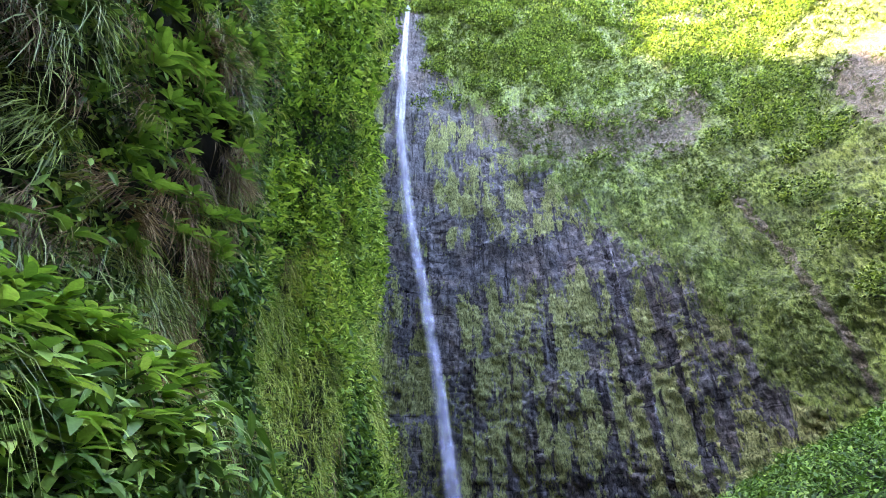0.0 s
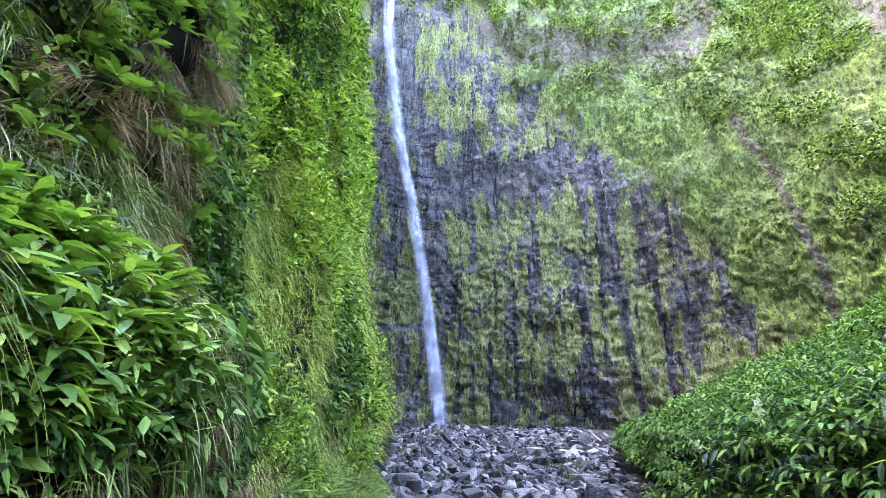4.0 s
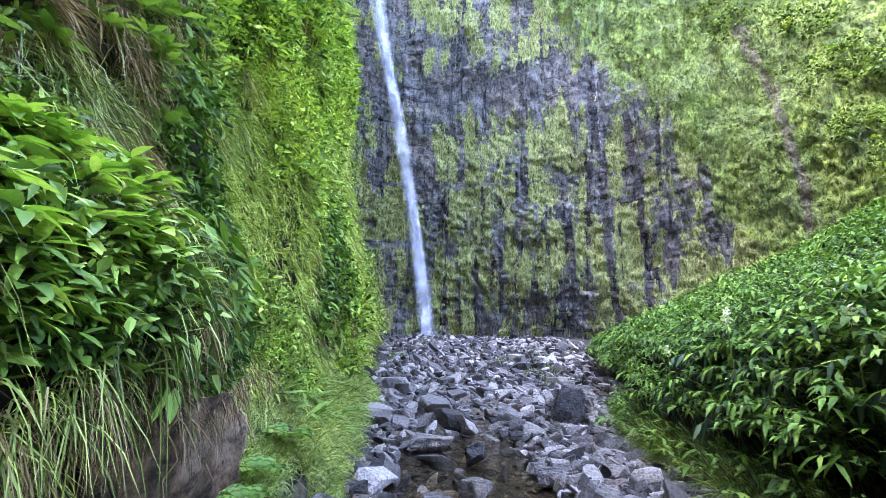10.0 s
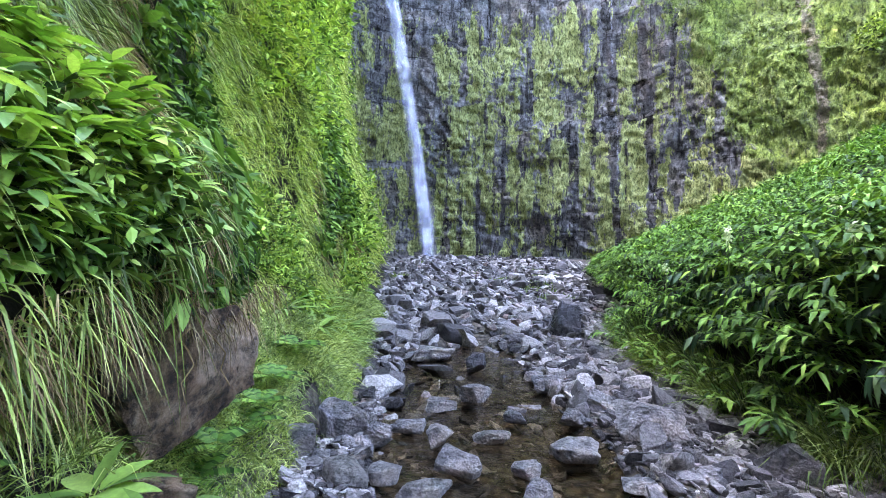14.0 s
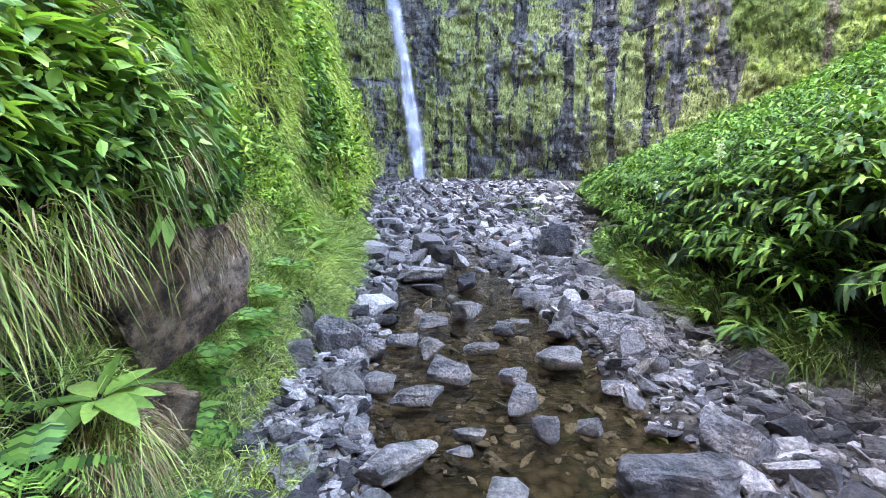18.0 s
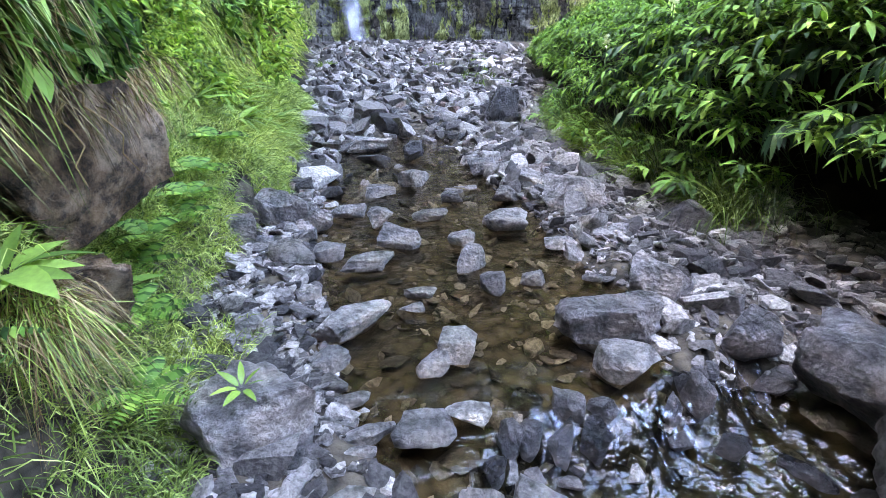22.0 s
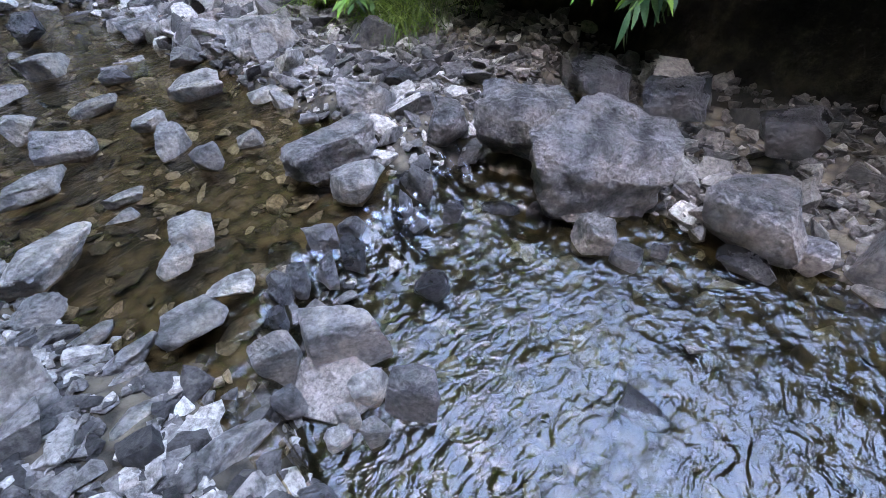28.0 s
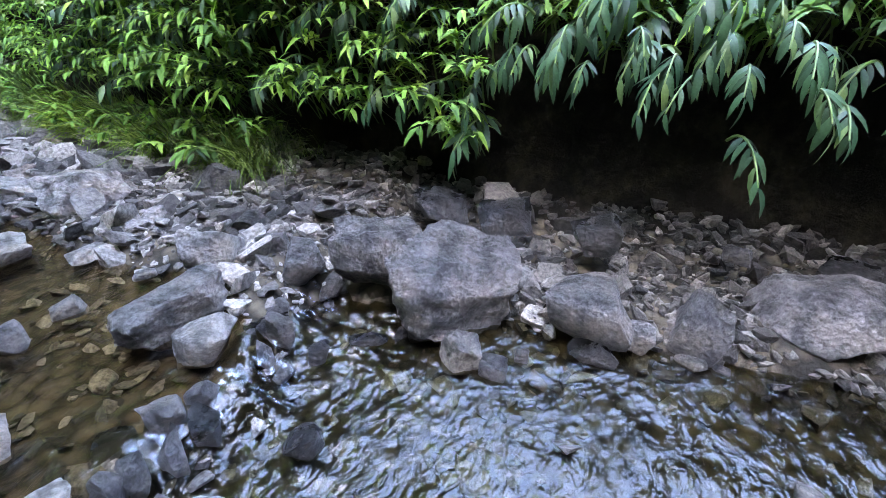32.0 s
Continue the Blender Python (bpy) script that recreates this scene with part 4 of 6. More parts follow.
stone_field("gravel", 11500, (-1.8, 2.3, -1.5, 7.0), 0.035, 1, 31, "small grey gravel between the larger stones")
stone_field("rubble", 2000, (-3.0, 4.5, 5.0, 14.0), 0.13, 2, 32, "loose grey stones and rubble beyond the pool", 0.016, 0.75)
stone_field("far_rubble", 6500, (-6.0, 9.0, 12.0, 44.0), 0.13, 1, 37, "loose grey boulders and rubble below the fall", 0.016, 0.75)
stone_field("cobbles", 2200, (-1.8, 2.7, 0.3, 8.0), 0.075, 2, 34, "fist-sized grey cobbles on the stream bed", 0.03, 0.7, True, 0.1)
stone_field("bank_gravel", 9500, (1.9, 4.4, -2.5, 7.0), 0.05, 1, 35, "brown rubble along the foot of the shaded bank, darkened for shade", 0.0, 0.65, True, 0.03, 0.61, M_SHADED_GRAVEL)
stone_field("shore_pebbles", 5200, (-1.6, 0.15, 0.5, 5.0), 0.04, 1, 36, "pale grey pebbles on the near shore", 0.0, 0.6, True, 0.02, 0.5, M_SHORE)
stone_field("pebbles", 2800, (-1.0, 3.2, 0.2, 9.0), 0.06, 1, 33, "brown pebbles lying in the shallow water", 0.0, 0.22, True, 0.8)


# ---- leaves, blades, stems ----
def unit(v):
    return v / np.maximum(np.linalg.norm(v, axis=-1, keepdims=True), 1e-9)


LEAF = ([0.0, 0.12, 0.35, 0.65, 0.88, 1.0], [0.12, 0.62, 1.0, 0.85, 0.4, 0.02])
LEAF_S = ([0.0, 0.4, 0.75, 1.0], [0.15, 1.0, 0.7, 0.03])
LEAF_T = ([0.0, 0.45, 1.0], [0.2, 1.0, 0.05])
BLADE = ([0.0, 0.35, 0.7, 1.0], [1.0, 0.9, 0.55, 0.03])
BLADE_T = ([0.0, 0.5, 1.0], [1.0, 0.8, 0.04])


def strips(pos, way, side, length, width, droop, profile, fold=0.0):
    """Leaves or blades: each runs from pos along way, bends down by droop, and is as wide as the profile says. fold: V across the midrib."""
    n = len(pos)
    s, w = np.array(profile[0]), np.array(profile[1])
    m = len(s)
    pos, way, side = np.asarray(pos, float), unit(np.asarray(way, float)), np.asarray(side, float)
    side = unit(side - (side * way).sum(-1, keepdims=True) * way)
    length, width, droop = (np.broadcast_to(np.asarray(q, float), (n,)) for q in (length, width, droop))
    mid = pos[:, None] + way[:, None] * (length[:, None] * s)[..., None]
    mid[..., 2] -= (droop * length)[:, None] * s ** 2
    up = np.cross(side, way)
    half = side[:, None] * (width[:, None] * 0.5 * w)[..., None]
    if fold:
        lift = up[:, None] * (width[:, None] * 0.5 * w * fold)[..., None]
        v = np.stack([mid - half + lift, mid, mid + half + lift], 2)
        cols = 3
    else:
        v = np.stack([mid - half, mid + half], 2)
        cols = 2
    f = grid_faces(m, cols)
    faces = (f[None] + (np.arange(n) * m * cols)[:, None, None]).reshape(-1, 4)
    return v.reshape(-1, 3), faces


def joined(parts):
    vs, fs, at = [], [], 0
    for v, f in parts:
        vs.append(v)
        fs.append(f + at)
        at += len(v)
    return np.concatenate(vs), np.concatenate(fs)


def stuff(name, parts, mat, label, category="plants"):
    v, f = joined(parts)
    return put(name, np_mesh(name, v, f, False), mat, label=label, category=category, kind="stuff")


def rand_dir(r, n, bias=(0, 0, 0), spread=1.0):
    return unit(r.normal(0, spread, (n, 3)) + np.asarray(bias))


def tufts(r, base, out, blades, length, width, droop, spread=0.45, profile=BLADE):
    """Grass tufts: so many blades from each base, leaning along out."""
    n = len(base)
    idx = np.repeat(np.arange(n), blades)
    pos = base[idx] + r.normal(0, 0.02, (n * blades, 3))
    way = unit(out[idx] + r.normal(0, spread, (n * blades, 3)))
    ln = np.broadcast_to(length, (n,))[idx] * r.uniform(0.5, 1.15, n * blades)
    return strips(pos, way, r.normal(0, 1, (n * blades, 3)), ln, np.broadcast_to(width, (n,))[idx], r.uniform(0.5, 1.3, n * blades) * droop, profile)


def clumps(r, base, out, leaves, size, radius, profile=LEAF_T, aspect=0.45, fold=0.2):
    """Bushy clumps: leaves round each base, turned outward."""
    n = len(base)
    idx = np.repeat(np.arange(n), leaves)
    k = n * leaves
    rad = np.broadcast_to(radius, (n,))[idx]
    pos = base[idx] + unit(r.normal(0, 1, (k, 3)) + out[idx] * 0.9) * (rad * r.random(k) ** 0.4)[:, None]
    way = unit(r.normal(0, 0.7, (k, 3)) + out[idx] * 0.7 + (0, 0, 0.1))
    ln = np.broadcast_to(size, (n,))[idx] * r.uniform(0.6, 1.3, k)
    return strips(pos, way, r.normal(0, 1, (k, 3)) * (1, 1, 0.4), ln, ln * aspect, 0.35, profile, fold)


def ginger(r, base, lean, height, leaf, count=11, profile=LEAF_S, fold=0.22):
    """Ginger stalks, arching, with two ranks of long leaves. Returns stems and leaves."""
    n = len(base)
    lean = np.asarray(lean, float)
    height = np.broadcast_to(height, (n,))
    stem = strips(base, lean + (0, 0, 0.9), np.cross(lean, (0, 0, 1.0)) + (1e-3, 0, 0), height, 0.016, 0.45, BLADE)
    idx = np.repeat(np.arange(n), count)
    k = n * count
    s = np.tile(np.linspace(0.3, 1.0, count), n) + r.normal(0, 0.02, k)
    way0 = unit(lean + (0, 0, 0.9))[idx]
    h = height[idx]
    pos = base[idx] + way0 * (h * s)[:, None]
    pos[:, 2] -= 0.45 * h * s ** 2
    flat = unit(np.cross(way0, (0.0, 0.0, 1.0)) + 1e-6)
    sign = np.where(np.arange(k) % 2, 1.0, -1.0)[:, None]
    tip = unit(way0 - (0, 0, 0.9) * s[:, None])
    way = unit(flat * sign * (1.15 - 0.5 * s[:, None]) + tip * (0.35 + 0.6 * s[:, None]) + r.normal(0, 0.34, (k, 3)) + (0, 0, 0.15))
    ln = leaf * r.uniform(0.7, 1.15, k) * (1.08 - 0.3 * np.abs(s - 0.65))
    leaves = strips(pos, way, np.cross(way, (0, 0, 1.0)) + r.normal(0, 0.15, (k, 3)), ln, ln * 0.29, r.uniform(0.05, 0.8, k), profile, fold)
    return stem, leaves


# ---- the wall of plants on the left ----
def wall_places(r, n, el):
    """Places on the left wall, denser towards the stream's near end, with the way out of the wall."""
    e = np.radians(r.uniform(*el, n))
    y = 2.2 * (33.5 / 2.2) ** (r.random(n) ** 1.5)
    z = 1.6 + np.tan(e) * np.hypot(y, 0.35 * y + 0.8)
    x = left_wall_x(y, z)
    zz = z + np.maximum(0, y - 7.5) * 0.03
    rise = (z - 1.6) / np.hypot(x, y) * 46 + 1.6
    open_view = np.interp(rise, FALL_Z, FALL_A) - np.interp(rise, [0, 4, 15, 40, 80], [2.2, 2.6, 3.6, 3.4, 2.4])
    keep = (zz > ground_height(x + 0.1, y) - 0.1) & (z < 70) & (np.degrees(np.arctan2(x + 0.075 * y, y)) < open_view)
    p = np.stack([x, y, zz], -1)[keep]
    h = 0.15
    dx = left_wall_x(p[:, 1] + h, z[keep]) - left_wall_x(p[:, 1] - h, z[keep])
    dz = left_wall_x(p[:, 1], z[keep] + h) - left_wall_x(p[:, 1], z[keep] - h)
    out = unit(np.stack([np.ones(len(p)), -dx / (2 * h), -dz / (2 * h)], -1))
    return p, out, np.linalg.norm(p - (0, 0, 1.6), axis=1)


def recess_edge(z):
    """How far along the stream the near, shaggy block of the wall reaches, by height."""
    return np.interp(z, [0.5, 1.4, 2.0, 2.7, 3.4, 4.4, 6.0, 9.0], [1.55, 1.65, 1.85, 2.15, 2.4, 2.65, 2.6, 2.9]) + 0.12 * np.sin(z * 3.1) + 0.07 * np.sin(z * 7.7)


def far_edge(z):
    """Where the bright grass of the farther wall begins, by height."""
    return np.interp(z, [0.5, 1.4, 2.2, 3.0, 3.6, 4.6, 6.5], [2.4, 4.6, 4.3, 3.9, 3.3, 2.75, 2.6]) + 0.15 * np.sin(z * 2.3 + 1)


def shade_gaps(y, z):
    """Gaps in the farther wall's grass, where dark hanging creepers stand for shaded hollows."""
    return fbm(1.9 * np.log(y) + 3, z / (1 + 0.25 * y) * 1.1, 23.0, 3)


def on_wall(y, z, off=0.0):
    return np.stack([left_wall_x(y, z) + off, y, z + np.maximum(0, y - 7.5) * 0.03], -1)


def left_wall_plants():
    r = np.random.default_rng(41)
    # a close coat of fine hanging grass on the farther wall
    p, out, d = wall_places(r, 30000, (-18, 64))
    hollow = shade_gaps(p[:, 1], p[:, 2])
    g = (p[:, 1] > far_edge(p[:, 2]) + r.normal(0, 0.08, len(p))) & (hollow < 0.565)
    gp, go, gd = p[g], out[g], d[g]
    ln = np.clip(0.04 * gd, 0.14, 0.9) * r.uniform(0.4, 1.3, len(gp))
    stuff("wall_grass", [tufts(r, gp, go * 0.7 + (0, -0.1, 0.3), 7, ln, np.clip(0.0019 * gd, 0.006, 0.045) * r.uniform(0.6, 1.3, len(gp)), 1.15, 0.6, BLADE_T)], M_WALLGRASS, "long bright green grass hanging down the wall", "grass")
    # shrubs in slanting bands with dark gaps under them
    p, out, d = wall_places(r, 9000, (-14, 64))
    u, w = np.log(p[:, 1]), (p[:, 2] - 1.6) / np.hypot(p[:, 0], p[:, 1])
    patch = fbm(3.4 * u + 1.2 * w + 7, 3.0 * w + 2, 4.0, 3)
    band = 0.16 * np.exp(-((u - 1.75 - 0.25 * np.sin(3 * w)) / 0.3) ** 2) * smooth(0.25, 0.5, w) + 0.1 * smooth(2.2, 2.9, u) * smooth(0.4, 0.8, w) - 0.08 * smooth(0.35, 0.0, w)
    g = (patch + band > 0.55) & (p[:, 1] > far_edge(p[:, 2]) + 0.35)
    gp, go, gd = p[g], out[g], d[g]
    rad = np.clip(0.02 * gd, 0.09, 0.75) * r.uniform(0.6, 1.3, len(gp))
    size = np.clip(0.0115 * gd, 0.05, 0.34)
    whorl = r.random(len(gp)) < 0.35
    fine = ~whorl
    stuff("wall_shrubs", [clumps(r, gp[fine] + go[fine] * (rad[fine] * 0.9)[:, None], go[fine] * 0.5 + (0, 0, 0.8), 30, size[fine], rad[fine], LEAF_T, 0.4, 0), clumps(r, gp[whorl] + go[whorl] * rad[whorl][:, None], go[whorl] * 0.6 + (0, 0, 0.6), 16, size[whorl] * 1.7, rad[whorl], LEAF_S, 0.32)], M_WALLBUSH, "bright green shrubs clinging to the wall in bands", "shrubs")
    # leafy herbs dotted through the grass
    p, out, d = wall_places(r, 4200, (-18, 64))
    g = (p[:, 1] > far_edge(p[:, 2]) + 0.1) & (fbm(3.0 * np.log(p[:, 1]), p[:, 2] / (1 + 0.2 * p[:, 1]), 31.0, 3) > 0.47)
    gp, go, gd = p[g], out[g], d[g]
    stuff("wall_herbs", [clumps(r, gp + go * np.clip(0.012 * gd, 0.05, 0.3)[:, None], go * 0.6 + (0, 0, 0.6), 12, np.clip(0.009 * gd, 0.04, 0.26), np.clip(0.013 * gd, 0.06, 0.4), LEAF_T, 0.42, 0)], M_WALLBUSH, "leafy green herbs growing through the hanging grass", "herbs")
    # shaggy grass over the near block, in combed tussocks with dark soil between them
    cy, cz = r.uniform(0.15, 2.6, 340), 2.0 + 5.0 * r.random(340) ** 1.2
    ok = (cy < recess_edge(cz)) & (fbm(cy * 1.5, cz * 1.2, 17.0, 3) > 0.47)
    cy, cz = cy[ok], cz[ok]
    k, m = len(cy), 9
    y, z = np.repeat(cy, m) + r.normal(0, 0.05, k * m), np.repeat(cz, m) + r.normal(0, 0.05, k * m)
    lean = np.repeat(np.stack([r.uniform(0.4, 0.8, k), r.normal(-0.3, 0.4, k), r.uniform(0.0, 0.5, k)], -1), m, 0)
    stuff("shaggy_grass", [tufts(r, on_wall(y, z, 0.02), lean, 9, np.repeat(r.uniform(0.14, 0.42, k), m), np.repeat(r.uniform(0.004, 0.0095, k), m), 1.25, 0.22)], M_GRASS, "shaggy green grass hanging over the bank", "grass")
    # small leaves that clothe the near block
    y, z = r.uniform(0.2, 2.7, 2600), 1.0 + 5.6 * r.random(2600) ** 1.1
    ok = (y < recess_edge(z)) & (fbm(y * 1.4, z * 1.4, 12.0, 3) > 0.5) & ~((y > 1.45) & (z < 1.45))
    y, z = y[ok], z[ok]
    q = on_wall(y, z, 0.05)
    stuff("wall_leaves", [clumps(r, q, np.tile([0.85, -0.25, 0.3], (len(q), 1)), 9, r.uniform(0.04, 0.085, len(q)), 0.11, LEAF_S, 0.4)], M_BUSH, "small fresh green leaves clothing the bank", "leaves")
    # leaves darker than wall_leaves: shade between the ginger put into the colour
    y, z = r.uniform(0.2, 1.7, 700), r.uniform(1.6, 2.3, 700)
    q = on_wall(y, z, 0.0)
    stuff("undergrowth", [clumps(r, q, np.tile([0.8, -0.2, 0.1], (700, 1)), 8, r.uniform(0.05, 0.1, 700), 0.08, LEAF_S, 0.34)], M_GINGER, "leaves behind the ginger, in a darker green for its shade", "leaves")
    # dead grass in combed bunches
    cy, cz = r.uniform(0.3, 2.5, 95), 2.2 + 3.4 * r.random(95) ** 1.2
    ok = cy < recess_edge(cz)
    cy, cz = cy[ok], cz[ok]
    k, m = len(cy), 11
    y, z = np.repeat(cy, m) + r.normal(0, 0.06, k * m), np.repeat(cz, m) + r.normal(0, 0.04, k * m)
    lean = np.repeat(np.stack([r.uniform(0.3, 0.6, k), r.normal(-0.35, 0.35, k), r.uniform(-0.6, 0.0, k)], -1), m, 0)
    stuff("dry_grass", [tufts(r, on_wall(y, z, 0.09), lean, 10, np.repeat(r.uniform(0.12, 0.28, k), m), 0.0045, 0.9, 0.16)], M_DRY, "straw-coloured dead grass hanging in shaggy bunches", "grass")
    y, z = r.uniform(0.4, 1.6, 110), r.uniform(1.05, 1.6, 110)
    stuff("root_straw", [tufts(r, on_wall(y, z, 0.1), np.tile([0.35, -0.1, -0.35], (110, 1)), 12, r.uniform(0.06, 0.2, 110), 0.004, 1.0, 0.35)], M_DRY, "tangled dry roots and straw below the ginger", "grass")
    # the straw-hung rim of the near block, and grass along it
    z = 1.6 + 4.2 * r.random(230) ** 1.2
    y = recess_edge(z) + r.normal(-0.02, 0.07, 230)
    stuff("straw_curtain", [tufts(r, on_wall(y, z, 0.05), np.tile([0.35, 0.1, -0.4], (230, 1)), 10, r.uniform(0.06, 0.2, 230), 0.0045, 1.2, 0.3)], M_DRY, "dead straw hanging from the edge of the overhang", "grass")
    z = 1.5 + 4.6 * r.random(300)
    y = recess_edge(z) + r.normal(-0.12, 0.08, 300)
    stuff("edge_grass", [tufts(r, on_wall(y, z, 0.05), np.tile([0.6, 0.05, 0.3], (300, 1)), 10, r.uniform(0.12, 0.28, 300), 0.006, 1.2, 0.4)], M_GRASS, "green grass along the edge of the overhang", "grass")
    # straw round the dark gaps beyond
    y, z = 2.6 + 9.0 * r.random(2600) ** 1.3, r.uniform(0.9, 9.0, 2600)
    k = (np.abs(shade_gaps(y, z) - 0.563) < 0.012) & (y > far_edge(z)) | (np.abs(y - far_edge(z)) < 0.12) & (z > 1.6) & (r.random(2600) < 0.6)
    y, z = y[k], z[k]
    stuff("hanging_straw", [tufts(r, on_wall(y, z, 0.08), np.tile([0.35, -0.05, -0.35], (len(y), 1)), 14, 0.04 * y + 0.1, 0.0009 * y + 0.002, 1.0, 0.28)], M_DRY, "dead straw hanging round dark hollows in the wall", "grass")
    # dark creeping leaves in the recess, and in the gaps that stand for shade
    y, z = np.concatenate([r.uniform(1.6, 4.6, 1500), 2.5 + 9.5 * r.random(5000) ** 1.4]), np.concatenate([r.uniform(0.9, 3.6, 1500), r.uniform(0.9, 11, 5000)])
    k = ((y > recess_edge(z)) & (y < far_edge(z)) & (fbm(y * 1.6, z * 1.6, 5.0, 3) > 0.45) & (z > np.where(y < 2.8, 1.55, 0.9))) | ((shade_gaps(y, z) > 0.57) & (y > far_edge(z)))
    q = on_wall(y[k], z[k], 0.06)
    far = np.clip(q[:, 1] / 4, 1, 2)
    stuff("hollow_creepers", [clumps(r, q, np.tile([0.7, -0.2, -0.3], (len(q), 1)), 7, r.uniform(0.05, 0.1, len(q)) * far, 0.13 * far, LEAF_S, 0.42)], M_GINGER, "drooping dark green leaves in the recess and the wall's shade gaps", "creepers")


left_wall_plants()


def bank_grass():
    """Soft grass on the bank between the wall and the water."""
    r = np.random.default_rng(43)
    y = 0.9 + 11 * r.random(14000) ** 1.6
    x = left_bank(y) - 0.05 + (left_wall_x(y, 0.6) - left_bank(y)) * r.random(len(y)) ** 0.8
    edge = fbm(x * 2.2, y * 2.2, 6.0, 3)
    ok = (edge > 0.36) & (x < left_bank(y) - 0.03)
    x, y = x[ok], y[ok]
    p = np.stack([x, y, ground_height(x, y)], -1)
    stuff("bank_grass", [tufts(r, p, np.tile([0.25, -0.1, 0.9], (len(p), 1)), 8, np.clip(0.06 * y, 0.15, 0.36) * r.uniform(0.5, 1.2, len(p)), np.clip(0.0018 * y, 0.004, 0.013), 0.8, 0.5, BLADE_T)], M_GRASS, "soft bright green grass on the bank", "grass")
    k = r.random(len(p)) < 0.04
    q = p[k]
    stuff("bank_herbs", [clumps(r, q + (0, 0, 0.06), np.tile([0.2, -0.2, 0.8], (len(q), 1)), 12, 0.024, 0.09, LEAF_T, 0.5)], M_GINGER, "small leafy herbs among the bank grass", "herbs")


bank_grass()


# ---- the ginger slope on the right ----
def slope_plants():
    r = np.random.default_rng(51)
    n = 13000
    y = -2.5 + 31 * r.random(n) ** 1.35
    d = 0.7 + 16 * r.random(n) ** 1.7
    x = right_bank(y) + d
    ok = (np.hypot(x, y) < 30) & ~((y < 1.5) & (d < 0.9))
    x, y, d = x[ok], y[ok], d[ok]
    p = np.stack([x, y, ground_height(x, y)], -1)
    far = np.hypot(x, y)
    lean = unit(np.stack([-1.0 - 0.6 * (d < 2), -0.25 + 0 * d, 0 * d], -1) + r.normal(0, 0.35, (len(p), 3)) * (1, 1, 0))
    for name, m, count, prof, hh in (("near", far < 8, 17, LEAF_S, 1.2), ("far", far >= 8, 11, LEAF_T, 1.1)):
        sc = np.clip(far[m] / 11, 0.9, 1.9)
        stem, leaves = ginger(r, p[m], lean[m] * r.uniform(0.35, 0.9, (m.sum(), 1)), hh * r.uniform(0.7, 1.2, m.sum()) * (0.55 + 0.9 * fbm(x[m] * 0.7, y[m] * 0.7, 3.0, 3)), 0.155, count, prof, 0.22 if name == "near" else 0)
        if name == "far":
            v = leaves[0].reshape(-1, 6, 3)
            c = v[:, :1]
            s2 = np.repeat(sc, count)[:, None, None]
            leaves = ((c + (v - c) * s2).reshape(-1, 3), leaves[1])
        stuff("ginger_thicket", [leaves], M_GINGER, "dense thicket of long-leaved ginger on the slope", "ginger")
        if name == "near":
            stuff("ginger_stalks", [stem], M_STEM, "green ginger stalks under the leaves", "stalks")
    y = 3.6 + 7.5 * r.random(170)
    x = right_bank(y) + r.uniform(0.05, 0.6, 170)
    ok = fbm(x * 1.1, y * 1.1, 7.0, 2) > 0.42
    x, y = x[ok], y[ok]
    q = np.stack([x, y, ground_height(x, y)], -1)
    out = unit(np.stack([-1.0 + 0 * x, -0.3 + 0 * x, 0 * x], -1) + r.normal(0, 0.4, (len(q), 3)) * (1, 1, 0))
    stem, leaves = ginger(r, q, out * r.uniform(0.3, 0.8, (len(q), 1)), r.uniform(0.35, 0.95, len(q)), 0.17, 12, LEAF_S, 0.22)
    stuff("bank_foot_ginger", [leaves], M_GINGER, "low ginger shoots drooping at the shaded bank's foot", "ginger")
    stuff("bank_foot_stalks", [stem], M_STEM, "thin green stalks of low ginger", "stalks")
    y = 3.4 + 7.0 * r.random(760)
    x = right_bank(y) + r.uniform(-0.05, 0.35, 760)
    ok = fbm(x * 1.4, y * 1.4, 4.0, 2) > 0.4
    x, y = x[ok], y[ok]
    q = np.stack([x, y, ground_height(x, y)], -1)
    stuff("arching_grass", [tufts(r, q, np.tile([-0.4, -0.15, 1.0], (len(q), 1)), 8, r.uniform(0.5, 1.2, len(q)), 0.011, 0.85, 0.25)], M_TURF, "long arching grass blades along the shaded bank", "grass")


slope_plants()


